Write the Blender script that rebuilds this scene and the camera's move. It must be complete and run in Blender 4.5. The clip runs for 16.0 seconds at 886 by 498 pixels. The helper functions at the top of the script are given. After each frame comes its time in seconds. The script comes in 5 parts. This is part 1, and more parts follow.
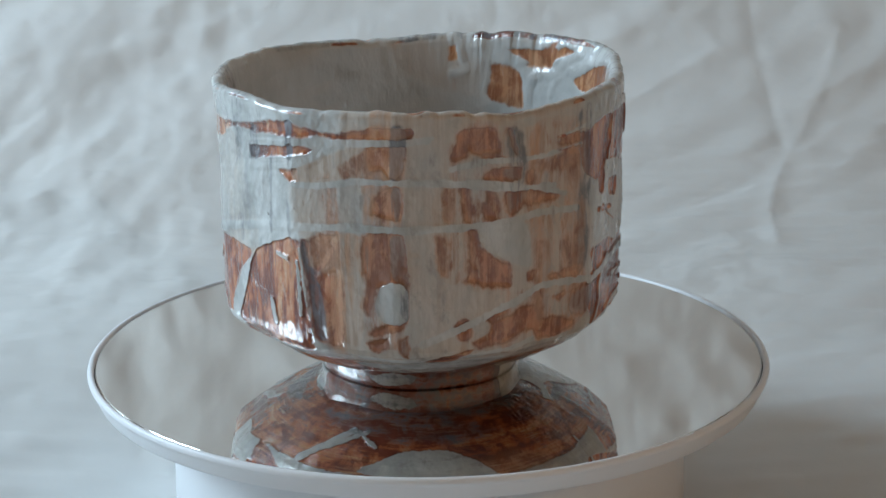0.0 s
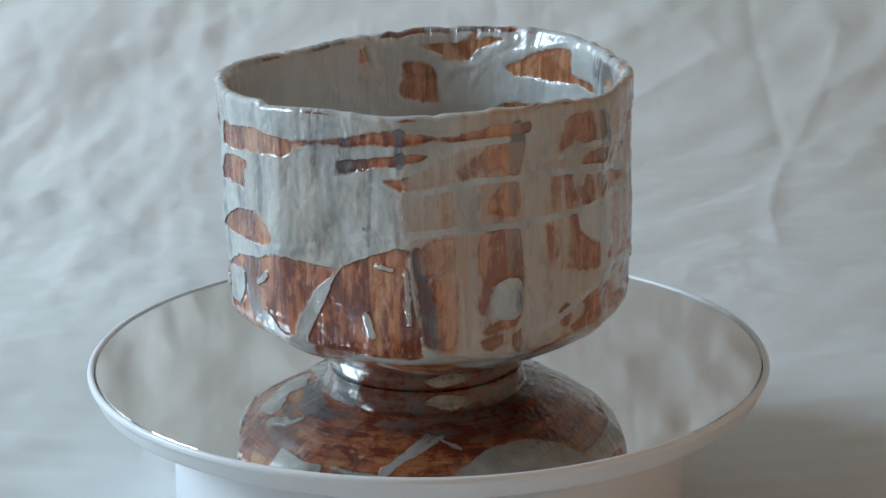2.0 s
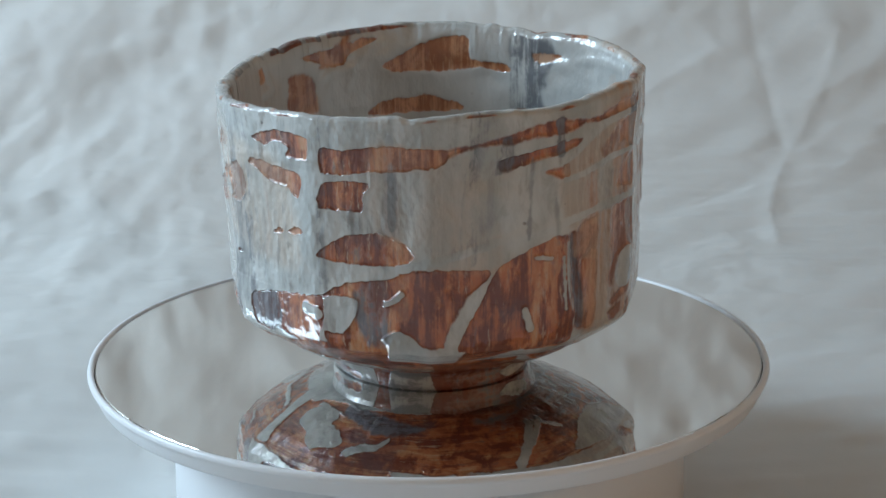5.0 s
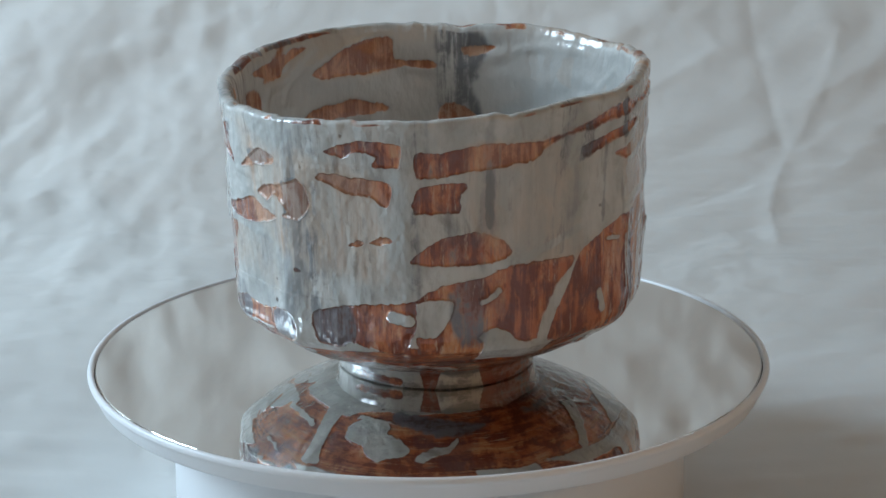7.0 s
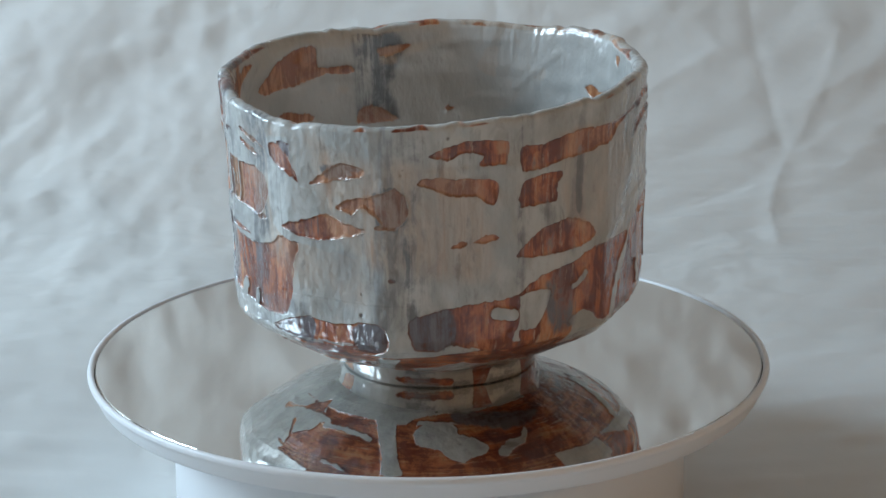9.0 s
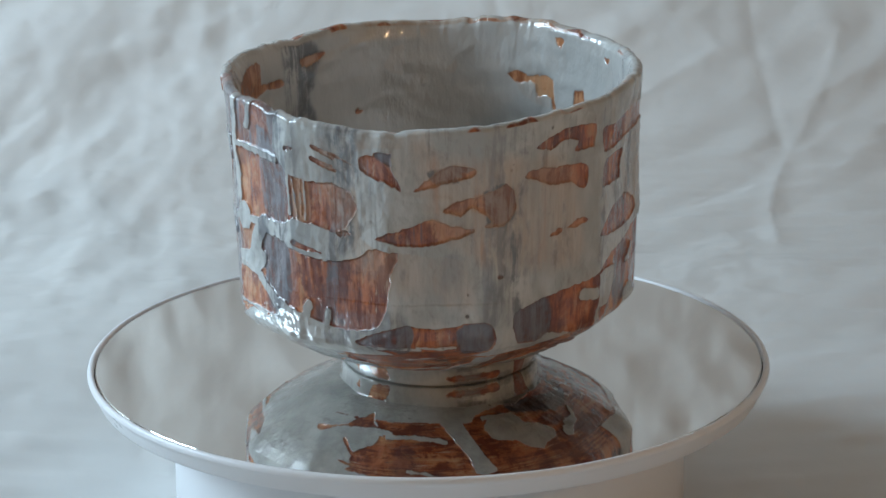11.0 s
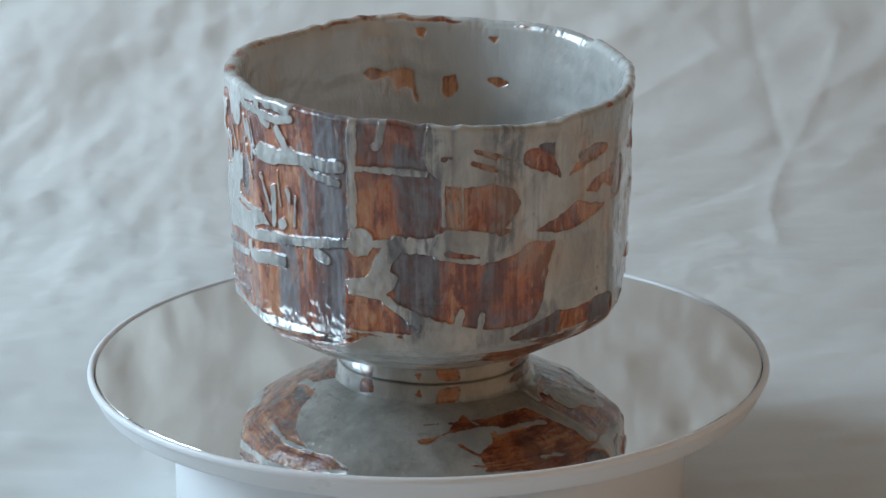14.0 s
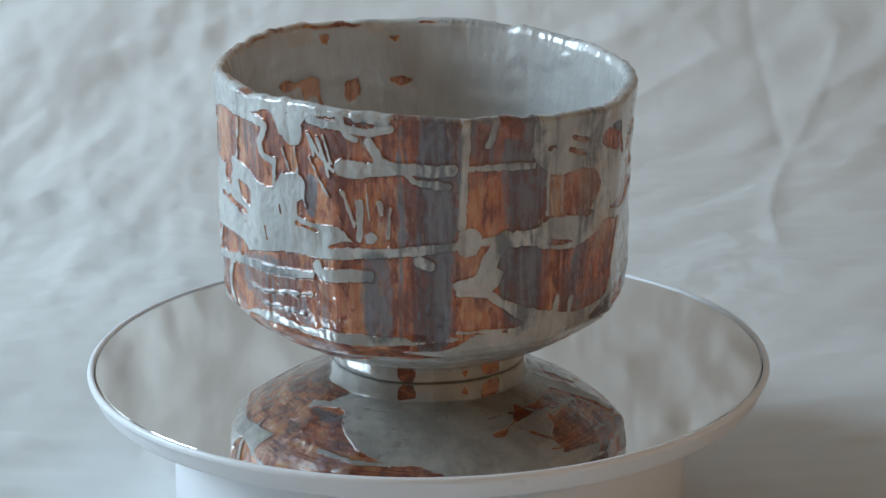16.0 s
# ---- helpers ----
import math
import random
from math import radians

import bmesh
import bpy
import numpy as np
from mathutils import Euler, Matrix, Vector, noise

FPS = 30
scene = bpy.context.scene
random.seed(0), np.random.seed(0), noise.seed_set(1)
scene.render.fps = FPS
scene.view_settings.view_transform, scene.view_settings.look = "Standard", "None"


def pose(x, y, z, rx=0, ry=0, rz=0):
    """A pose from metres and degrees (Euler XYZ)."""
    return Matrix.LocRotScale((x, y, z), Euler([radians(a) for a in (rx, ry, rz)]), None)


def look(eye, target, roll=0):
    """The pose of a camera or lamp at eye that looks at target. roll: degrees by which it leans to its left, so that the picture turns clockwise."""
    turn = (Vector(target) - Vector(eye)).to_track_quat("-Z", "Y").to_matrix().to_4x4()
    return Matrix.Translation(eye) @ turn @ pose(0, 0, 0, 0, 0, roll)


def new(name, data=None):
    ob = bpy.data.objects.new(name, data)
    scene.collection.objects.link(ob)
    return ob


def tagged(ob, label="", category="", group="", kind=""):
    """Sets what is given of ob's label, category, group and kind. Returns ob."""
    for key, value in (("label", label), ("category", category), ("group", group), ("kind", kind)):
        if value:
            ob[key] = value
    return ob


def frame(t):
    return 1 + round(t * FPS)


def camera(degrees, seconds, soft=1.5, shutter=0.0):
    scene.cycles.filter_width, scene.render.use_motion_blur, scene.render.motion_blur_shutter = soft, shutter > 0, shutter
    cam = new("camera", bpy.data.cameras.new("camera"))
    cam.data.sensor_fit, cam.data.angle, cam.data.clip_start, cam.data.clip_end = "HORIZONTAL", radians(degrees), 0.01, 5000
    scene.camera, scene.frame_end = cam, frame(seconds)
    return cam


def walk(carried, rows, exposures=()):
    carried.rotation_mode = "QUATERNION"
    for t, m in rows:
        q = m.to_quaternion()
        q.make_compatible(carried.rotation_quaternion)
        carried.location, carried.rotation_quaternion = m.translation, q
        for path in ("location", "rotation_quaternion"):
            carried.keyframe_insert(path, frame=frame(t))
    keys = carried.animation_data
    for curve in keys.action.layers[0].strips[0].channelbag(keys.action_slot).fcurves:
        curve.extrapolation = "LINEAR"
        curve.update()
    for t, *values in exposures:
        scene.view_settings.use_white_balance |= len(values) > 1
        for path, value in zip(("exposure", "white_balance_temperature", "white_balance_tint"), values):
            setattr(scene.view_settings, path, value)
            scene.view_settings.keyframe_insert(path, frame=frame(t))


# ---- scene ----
# A glazed tea bowl turns on a mirrored display turntable before a crumpled paper sweep.
# Metres; the turntable's axis is the z axis and its mirror lies at z = 0.

# ---- camera ----
cam = camera(17.98, 16.0, soft=1.6)
EYE = Vector((0.0, -0.7806, 0.27076))
GAZE = Vector((math.sin(radians(0.338)) * math.cos(radians(16.958)), math.cos(radians(0.338)) * math.cos(radians(16.958)), -math.sin(radians(16.958))))
STAND = look(EYE, EYE + GAZE, -0.58)
walk(cam, [(0.0, STAND), (16.0, STAND)], exposures=[(0.0, -0.06), (16.0, -0.06)])

# ---- light: an overcast window beside the set, a warm bulb deeper in the room ----
world = bpy.data.worlds.new("sky")
scene.world = world
world.use_nodes = True
sky = world.node_tree.nodes.new("ShaderNodeTexSky")
sky.sky_type, sky.sun_disc = "NISHITA", False
sky.sun_elevation, sky.sun_rotation = radians(35), radians(250)
world.node_tree.links.new(sky.outputs[0], world.node_tree.nodes["Background"].inputs[0])
world.node_tree.nodes["Background"].inputs[1].default_value = 0.1


def area_lamp(name, eye, target, w, h, power, colour):
    data = bpy.data.lights.new(name, "AREA")
    data.shape, data.size, data.size_y, data.energy, data.color = "RECTANGLE", w, h, power, colour
    ob = new(name, data)
    ob.matrix_world = look(eye, target)
    return ob


area_lamp("window_light", (-1.0, 0.14, 0.56), (-0.08, 0.06, 0.0), 0.52, 0.44, 12.9, (0.60, 0.82, 1.0))
bulb = bpy.data.lights.new("warm_bulb", "POINT")
bulb.energy, bulb.color, bulb.shadow_soft_size = 5.4, (1.0, 0.65, 0.37), 0.022
new("warm_bulb", bulb).location = (0.85, -1.2, 0.66)


# ---- materials ----
def material(name):
    m = bpy.data.materials.new(name)
    m.use_nodes = True
    return m, m.node_tree.nodes, m.node_tree.links, m.node_tree.nodes["Principled BSDF"]


def node(nodes, kind, **values):
    n = nodes.new(kind)
    for k, v in values.items():
        n.inputs[k.replace("_", " ")].default_value = v
    return n


def blend(nodes, links, fac, a, b):
    """Mixes two colours (sockets or tuples) by a socket or a number."""
    n = nodes.new("ShaderNodeMix")
    n.data_type = "RGBA"
    for socket, value in ((n.inputs[0], fac), (n.inputs[6], a), (n.inputs[7], b)):
        if isinstance(value, bpy.types.NodeSocket):
            links.new(value, socket)
        else:
            socket.default_value = (*value, 1) if isinstance(value, tuple) else value
    return n.outputs[2]


def ramp(nodes, links, source, lo, hi, out_lo=0.0, out_hi=1.0):
    n = nodes.new("ShaderNodeMapRange")
    n.interpolation_type = "SMOOTHSTEP"
    links.new(source, n.inputs[0])
    for i, v in enumerate((lo, hi, out_lo, out_hi)):
        n.inputs[i + 1].default_value = v
    return n.outputs[0]


def noise_of(nodes, links, scale, stretch=(1, 1, 1), detail=4.0, rough=0.55, warp=0.0, field=""):
    """Noise over the object's own space, or over a vector field that comes with the mesh."""
    mp = nodes.new("ShaderNodeMapping")
    mp.inputs["Scale"].default_value = stretch
    if field:
        at = nodes.new("ShaderNodeAttribute")
        at.attribute_name = field
        links.new(at.outputs["Vector"], mp.inputs[0])
    else:
        links.new(nodes.new("ShaderNodeTexCoord").outputs["Object"], mp.inputs[0])
    n = node(nodes, "ShaderNodeTexNoise", Scale=scale, Detail=detail, Roughness=rough, Distortion=warp)
    links.new(mp.outputs[0], n.inputs["Vector"])
    return n.outputs[0]


def maths(nodes, links, op, a, b):
    n = nodes.new("ShaderNodeMath")
    n.operation = op
    for i, v in enumerate((a, b)):
        if isinstance(v, bpy.types.NodeSocket):
            links.new(v, n.inputs[i])
        else:
            n.inputs[i].default_value = v
    return n.outputs[0]


def bumped(nodes, links, bsdf, height, strength, distance):
    b = node(nodes, "ShaderNodeBump", Strength=strength, Distance=distance)
    links.new(height, b.inputs["Height"])
    links.new(b.outputs[0], bsdf.inputs["Normal"])


def glaze_material():
    """White poured slip over a brushed iron-orange ground; the masks come with the mesh."""
    m, n, l, p = material("glaze")
    at = n.new("ShaderNodeAttribute")
    at.attribute_name = "glaze"
    sep = n.new("ShaderNodeSeparateColor")
    l.new(at.outputs["Color"], sep.inputs[0])
    white, dark, cream = sep.outputs
    outer = at.outputs["Alpha"]
    brush = noise_of(n, l, 520, (1, 1, 1), 5, 0.66, 0.0, "streak")
    wide = noise_of(n, l, 150, (1, 1, 1.7), 4, 0.55, 0.0, "streak")
    fleck = noise_of(n, l, 620, (1, 1, 3.2), 4, 0.68, 0.0, "streak")
    cloud = noise_of(n, l, 55, (1, 1, 0.8), 5, 0.62)
    drift = noise_of(n, l, 95, (1, 1, 0.45), 4, 0.6)
    grain = noise_of(n, l, 900, (1, 1, 0.6), 3, 0.6)
    pit = n.new("ShaderNodeTexVoronoi")
    pit.inputs["Scale"].default_value = 210
    tc = n.new("ShaderNodeTexCoord")
    l.new(tc.outputs["Object"], pit.inputs["Vector"])
    holes = maths(n, l, "MULTIPLY", ramp(n, l, pit.outputs["Distance"], 0.07, 0.15, 1, 0), ramp(n, l, drift, 0.56, 0.66, 0, 0.8))
    holes = maths(n, l, "MULTIPLY", holes, outer)
    # the iron ground: brushed, but mottled more than striped
    blot = noise_of(n, l, 190, (1, 1, 0.55), 6, 0.68, 0.6)
    tone = maths(n, l, "ADD", blot, maths(n, l, "MULTIPLY", maths(n, l, "SUBTRACT", brush, 0.5), 0.85))
    tone = maths(n, l, "ADD", tone, maths(n, l, "MULTIPLY", maths(n, l, "SUBTRACT", wide, 0.5), 0.7))
    ground = blend(n, l, ramp(n, l, tone, 0.39, 0.60), (0.20, 0.052, 0.030), (0.50, 0.155, 0.064))
    pale = maths(n, l, "ADD", wide, maths(n, l, "MULTIPLY", maths(n, l, "SUBTRACT", blot, 0.5), 0.8))
    ground = blend(n, l, ramp(n, l, pale, 0.51, 0.66, 0, 0.9), ground, blend(n, l, ramp(n, l, fleck, 0.38, 0.62), (0.52, 0.19, 0.085), (0.66, 0.35, 0.18)))
    ground = blend(n, l, ramp(n, l, cloud, 0.52, 0.64, 0, 0.75), ground, blend(n, l, ramp(n, l, tone, 0.38, 0.62), (0.14, 0.066, 0.062), (0.27, 0.102, 0.076)))
    ground = blend(n, l, maths(n, l, "MULTIPLY", ramp(n, l, fleck, 0.57, 0.67, 0, 0.8), ramp(n, l, drift, 0.44, 0.58)), ground, (0.60, 0.40, 0.28))
    ground = blend(n, l, maths(n, l, "MULTIPLY", ramp(n, l, brush, 0.60, 0.68, 0, 0.7), ramp(n, l, drift, 0.56, 0.44)), ground, (0.11, 0.085, 0.09))
    iron = blend(n, l, ramp(n, l, tone, 0.34, 0.66), (0.068, 0.066, 0.076), (0.155, 0.172, 0.205))
    df = maths(n, l, "ADD", dark, maths(n, l, "MULTIPLY", maths(n, l, "SUBTRACT", wide, 0.5), 1.1))
    df = maths(n, l, "ADD", df, maths(n, l, "MULTIPLY", maths(n, l, "SUBTRACT", blot, 0.5), 1.9))
    df = maths(n, l, "ADD", df, maths(n, l, "MULTIPLY", maths(n, l, "SUBTRACT", brush, 0.5), 1.3))
    ground = blend(n, l, ramp(n, l, df, 0.34, 1.06, 0, 0.9), ground, iron)
    ground = blend(n, l, ramp(n, l, cream, 0.1, 0.9, 0, 0.7), ground, blend(n, l, ramp(n, l, tone, 0.36, 0.62), (0.40, 0.19, 0.10), (0.58, 0.36, 0.23)))
    # inside, the iron lies thin over a pale clay
    pale_in = blend(n, l, ramp(n, l, tone, 0.36, 0.64), (0.40, 0.155, 0.065), (0.66, 0.36, 0.19))
    ground = blend(n, l, maths(n, l, "MULTIPLY", maths(n, l, "SUBTRACT", 1.0, outer), 0.75), ground, pale_in)
    # the white: thick and pale, or thin and creamy with the ground grinning through
    slip = blend(n, l, ramp(n, l, drift, 0.36, 0.66), (0.42, 0.422, 0.405), (0.59, 0.59, 0.57))
    tan = blend(n, l, ramp(n, l, brush, 0.40, 0.62), (0.47, 0.375, 0.30), (0.58, 0.50, 0.43))
    tan = blend(n, l, ramp(n, l, wide, 0.54, 0.66, 0, 0.75), tan, (0.50, 0.29, 0.17))
    thin = maths(n, l, "ADD", cream, maths(n, l, "MULTIPLY", maths(n, l, "SUBTRACT", drift, 0.5), 0.9))
    slip = blend(n, l, ramp(n, l, thin, 0.18, 0.85), slip, tan)
    slip = blend(n, l, maths(n, l, "MULTIPLY", ramp(n, l, blot, 0.52, 0.68, 0, 0.38), outer), slip, (0.29, 0.27, 0.245))
    scuff = maths(n, l, "MULTIPLY", ramp(n, l, maths(n, l, "ADD", maths(n, l, "MULTIPLY", brush, 0.6), maths(n, l, "MULTIPLY", blot, 0.4)), 0.51, 0.64), ramp(n, l, cloud, 0.46, 0.62, 0, 0.6))
    scuff = maths(n, l, "MULTIPLY", scuff, outer)
    slip = blend(n, l, scuff, slip, (0.20, 0.175, 0.155))
    slip = blend(n, l, maths(n, l, "MULTIPLY", ramp(n, l, dark, 0.15, 0.9, 0, 0.9), ramp(n, l, tone, 0.32, 0.60)), slip, (0.14, 0.145, 0.16))
    thick = maths(n, l, "MULTIPLY", maths(n, l, "SUBTRACT", 1.0, outer), 0.75)
    slip = blend(n, l, maths(n, l, "MULTIPLY", thick, ramp(n, l, dark, 0.1, 0.6, 1, 0)), slip, (0.54, 0.53, 0.51))
    slip = blend(n, l, holes, slip, (0.10, 0.065, 0.05))
    edge = maths(n, l, "ADD", white, maths(n, l, "MULTIPLY", maths(n, l, "SUBTRACT", blot, 0.5), 0.8))
    feather = maths(n, l, "ADD", maths(n, l, "MULTIPLY", cream, 1.3), 0.4)
    edge = maths(n, l, "ADD", edge, maths(n, l, "MULTIPLY", maths(n, l, "SUBTRACT", fleck, 0.5), feather))
    peek = maths(n, l, "MULTIPLY", maths(n, l, "SUBTRACT", maths(n, l, "ADD", maths(n, l, "MULTIPLY", fleck, 0.5), maths(n, l, "MULTIPLY", wide, 0.5)), 0.47), 4.5)
    edge = maths(n, l, "SUBTRACT", edge, maths(n, l, "MAXIMUM", maths(n, l, "MULTIPLY", peek, cream), 0.0))
    cover = ramp(n, l, edge, 0.22, 0.74)
    # iron gathers in a dark line along the white's edge
    rimline = maths(n, l, "MULTIPLY", ramp(n, l, edge, 0.04, 0.24, 0, 0.3), ramp(n, l, edge, 0.30, 0.46, 1, 0))
    ground = blend(n, l, maths(n, l, "MULTIPLY", rimline, outer), ground, (0.075, 0.04, 0.034))
    body = blend(n, l, cover, ground, slip)
    l.new(body, p.inputs["Base Color"])
    l.new(ramp(n, l, cloud, 0.3, 0.7, 0.025, 0.07), p.inputs["Roughness"])
    p.inputs["IOR"].default_value = 1.65
    p.inputs["Coat Weight"].default_value, p.inputs["Coat Roughness"].default_value, p.inputs["Coat IOR"].default_value = 0.45, 0.02, 1.5
    relief = maths(n, l, "ADD", maths(n, l, "MULTIPLY", brush, maths(n, l, "SUBTRACT", 0.6, maths(n, l, "MULTIPLY", cover, 0.45))), maths(n, l, "MULTIPLY", noise_of(n, l, 210, (1, 1, 0.55), 3), 1.3))
    relief = maths(n, l, "ADD", relief, maths(n, l, "MULTIPLY", cover, 0.45))
    relief = maths(n, l, "SUBTRACT", relief, maths(n, l, "MULTIPLY", holes, 0.5))
    bumped(n, l, p, relief, 0.8, 0.0007)
    return m


def plain(name, colour, rough, spread=0.04, scale=30.0, bump=0.0, metal=0.0):
    m, n, l, p = material(name)
    c = noise_of(n, l, scale, (1, 1, 1), 5)
    l.new(blend(n, l, c, tuple(v * (1 - spread) for v in colour), tuple(min(1, v * (1 + spread)) for v in colour)), p.inputs["Base Color"])
    l.new(ramp(n, l, c, 0.3, 0.7, rough * 0.85, rough * 1.15), p.inputs["Roughness"])
    p.inputs["Metallic"].default_value = metal
    if bump:
        bumped(n, l, p, noise_of(n, l, scale * 12, (1, 1, 1), 3), bump, 0.0005)
    return m


GLAZE = glaze_material()
PLASTIC = plain("white_plastic", (0.84, 0.85, 0.87), 0.32, 0.015, 40, 0.05)
SEAM = plain("dark_seam", (0.05, 0.04, 0.04), 0.6)
MIRROR = plain("mirror_glass", (0.84, 0.825, 0.80), 0.02, 0.015, 9, 0.0, 1.0)
PAPER = plain("crumpled_paper", (0.68, 0.67, 0.65), 0.75, 0.03, 14, 0.25)
PAINT = plain("wall_paint", (0.70, 0.68, 0.64), 0.8, 0.03, 3)
# for unseen walls: tinted so that they bounce warm light from right and front
WARM_BOUNCE = plain("warm_bounce_wall", (0.55, 0.45, 0.35), 0.7, 0.12, 4)


# ---- mesh helpers ----
def mesh_object(name, verts, faces, mat, smooth=True):
    me = bpy.data.meshes.new(name)
    me.from_pydata([tuple(v) for v in verts], [], [tuple(f) for f in faces])
    me.materials.append(mat)
    if smooth:
        me.polygons.foreach_set("use_smooth", [True] * len(me.polygons))
    me.update()
    return new(name, me)


def grid_mesh(name, P, mat, wrap):
    """A mesh over the grid of points P[row, column, 3]; wrap closes it along the columns."""
    rows, cols = P.shape[:2]
    j, i = np.meshgrid(np.arange(rows - 1), np.arange(cols if wrap else cols - 1), indexing="ij")
    k = (i + 1) % cols
    quads = np.stack([j * cols + i, j * cols + k, (j + 1) * cols + k, (j + 1) * cols + i], -1).reshape(-1, 4)
    me = bpy.data.meshes.new(name)
    me.vertices.add(rows * cols)
    me.vertices.foreach_set("co", P.reshape(-1).astype(np.float32))
    me.loops.add(quads.size)
    me.loops.foreach_set("vertex_index", quads.reshape(-1).astype(np.int32))
    me.polygons.add(len(quads))
    me.polygons.foreach_set("loop_start", np.arange(0, quads.size, 4, dtype=np.int32))
    me.polygons.foreach_set("use_smooth", np.ones(len(quads), bool))
    me.materials.append(mat)
    me.update()
    me.validate()
    return new(name, me)


def turned(name, profile, mat, parent=None, label="", steps=256, flat=False):
    """A part turned about the z axis from (radius, height) pairs."""
    a = np.linspace(0, 2 * math.pi, steps, endpoint=False)
    P = np.array([[(r * math.cos(t), r * math.sin(t), z) for t in a] for r, z in profile])
    ob = grid_mesh(name, P, mat, True)
    ob.parent = parent
    if flat:
        ob.data.polygons.foreach_set("use_smooth", np.zeros(len(ob.data.polygons), bool))
    return tagged(ob, label)


def smooth_noise(shape, cells, seed):
    """Smooth random values about 0 on a grid, seamless along the second axis; cells: (down, across)."""
    rng = np.random.default_rng(seed)
    g = rng.standard_normal((cells[0] + 3, cells[1]))
    y = np.linspace(0, cells[0], shape[0])
    x = np.linspace(0, cells[1], shape[1], endpoint=False)
    y0, x0 = np.floor(y).astype(int), np.floor(x).astype(int)
    fy, fx = (y - y0)[:, None], (x - x0)[None, :]
    fy, fx = fy * fy * (3 - 2 * fy), fx * fx * (3 - 2 * fx)
    x1, x0 = (x0 + 1) % cells[1], x0 % cells[1]
    return ((g[y0][:, x0] * (1 - fx) + g[y0][:, x1] * fx) * (1 - fy) + (g[y0 + 1][:, x0] * (1 - fx) + g[y0 + 1][:, x1] * fx) * fy)


def step(lo, hi, x):
    t = np.clip((x - lo) / (hi - lo), 0, 1)
    return t * t * (3 - 2 * t)


# ---- an unseen room, added to bounce the light, and the paper sweep ----
def slab(name, lo, hi, mat):
    x0, y0, z0 = lo
    x1, y1, z1 = hi
    v = [(x, y, z) for z in (z0, z1) for y in (y0, y1) for x in (x0, x1)]
    f = [(0, 2, 3, 1), (4, 5, 7, 6), (0, 1, 5, 4), (2, 6, 7, 3), (0, 4, 6, 2), (1, 3, 7, 5)]
    return tagged(mesh_object(name, v, f, mat, False), kind="structure")


tagged(slab("floor", (-1.5, -1.8, -0.13), (1.7, 1.2, -0.062), PAINT), "pale painted floor under the paper sweep", "floor")
tagged(slab("ceiling", (-1.5, -1.8, 1.70), (1.7, 1.2, 1.76), PAINT), "unseen pale ceiling, added to bounce light", "ceiling")
# the east and south walls are out of view, added as warm reflectors
tagged(slab("wall_east", (1.5, -1.6, -0.062), (1.6, 1.0, 1.70), WARM_BOUNCE), "unseen wall, tinted to bounce warm light onto the bowl", "wall")
tagged(slab("wall_north", (-1.4, 1.0, -0.062), (1.6, 1.1, 1.70), PAINT), "unseen pale wall, added to bounce light", "wall")
tagged(slab("wall_south", (-1.4, -1.7, -0.062), (1.6, -1.6, 1.70), WARM_BOUNCE), "unseen wall, tinted to bounce warm light onto the bowl", "wall")
west = tagged(new("wall_west"), "unseen pale wall with a window opening, added round the set", "wall", kind="structure")
for lo, hi in (((-1.12, -1.6, -0.062), (-1.02, -0.24, 1.70)), ((-1.12, 0.48, -0.062), (-1.02, 1.0, 1.70)),
               ((-1.12, -0.24, -0.062), (-1.02, 0.48, 0.22)), ((-1.12, -0.24, 0.90), (-1.02, 0.48, 1.70))):
    slab("wall_panel", lo, hi, PAINT).parent = west


def paper_sweep():
    """One long sheet: flat under the turntable, curving up behind it, creased all over."""
    nu = 720
    t = np.linspace(-1, 1, nu)
    u = 0.85 * (0.36 * t + 0.64 * t**3)
    s = 0.28 + 1.15 * (0.32 * t + 0.68 * t**3)
    bend, rad = 0.25, 0.26
    arc = rad * math.pi / 2
    y = np.where(s < bend, s, np.where(s < bend + arc, bend + rad * np.sin((s - bend) / rad), bend + rad))
    z = np.where(s < bend, 0, np.where(s < bend + arc, rad - rad * np.cos((s - bend) / rad), rad + s - bend - arc)) - 0.0445
    ang = np.clip((s - bend) / rad, 0, math.pi / 2)
    U, S = np.meshgrid(u, s)
    rise = crumple(U, S)
    P = np.stack([U, y[:, None] - np.sin(ang)[:, None] * rise, z[:, None] + np.cos(ang)[:, None] * rise], -1)
    ob = grid_mesh("paper_backdrop", P, PAPER, False)
    return tagged(ob, "creased off-white paper sweep rising behind the turntable", "backdrop paper", kind="structure")


def crease(h, U, S, rise, width, pts):
    """A sharp fold along a line on the sheet; rise and width in mm."""
    d2 = np.full(U.shape, 1e9)
    for (x0, y0), (x1, y1) in zip(pts, pts[1:]):
        dx, dy = x1 - x0, y1 - y0
        t = np.clip(((U - x0) * dx + (S - y0) * dy) / (dx * dx + dy * dy), 0, 1)
        d2 = np.minimum(d2, (U - x0 - t * dx) ** 2 + (S - y0 - t * dy) ** 2)
    h += rise * 1e-3 * np.exp(-np.sqrt(d2 + 1.2e-6) / (width * 1e-3))


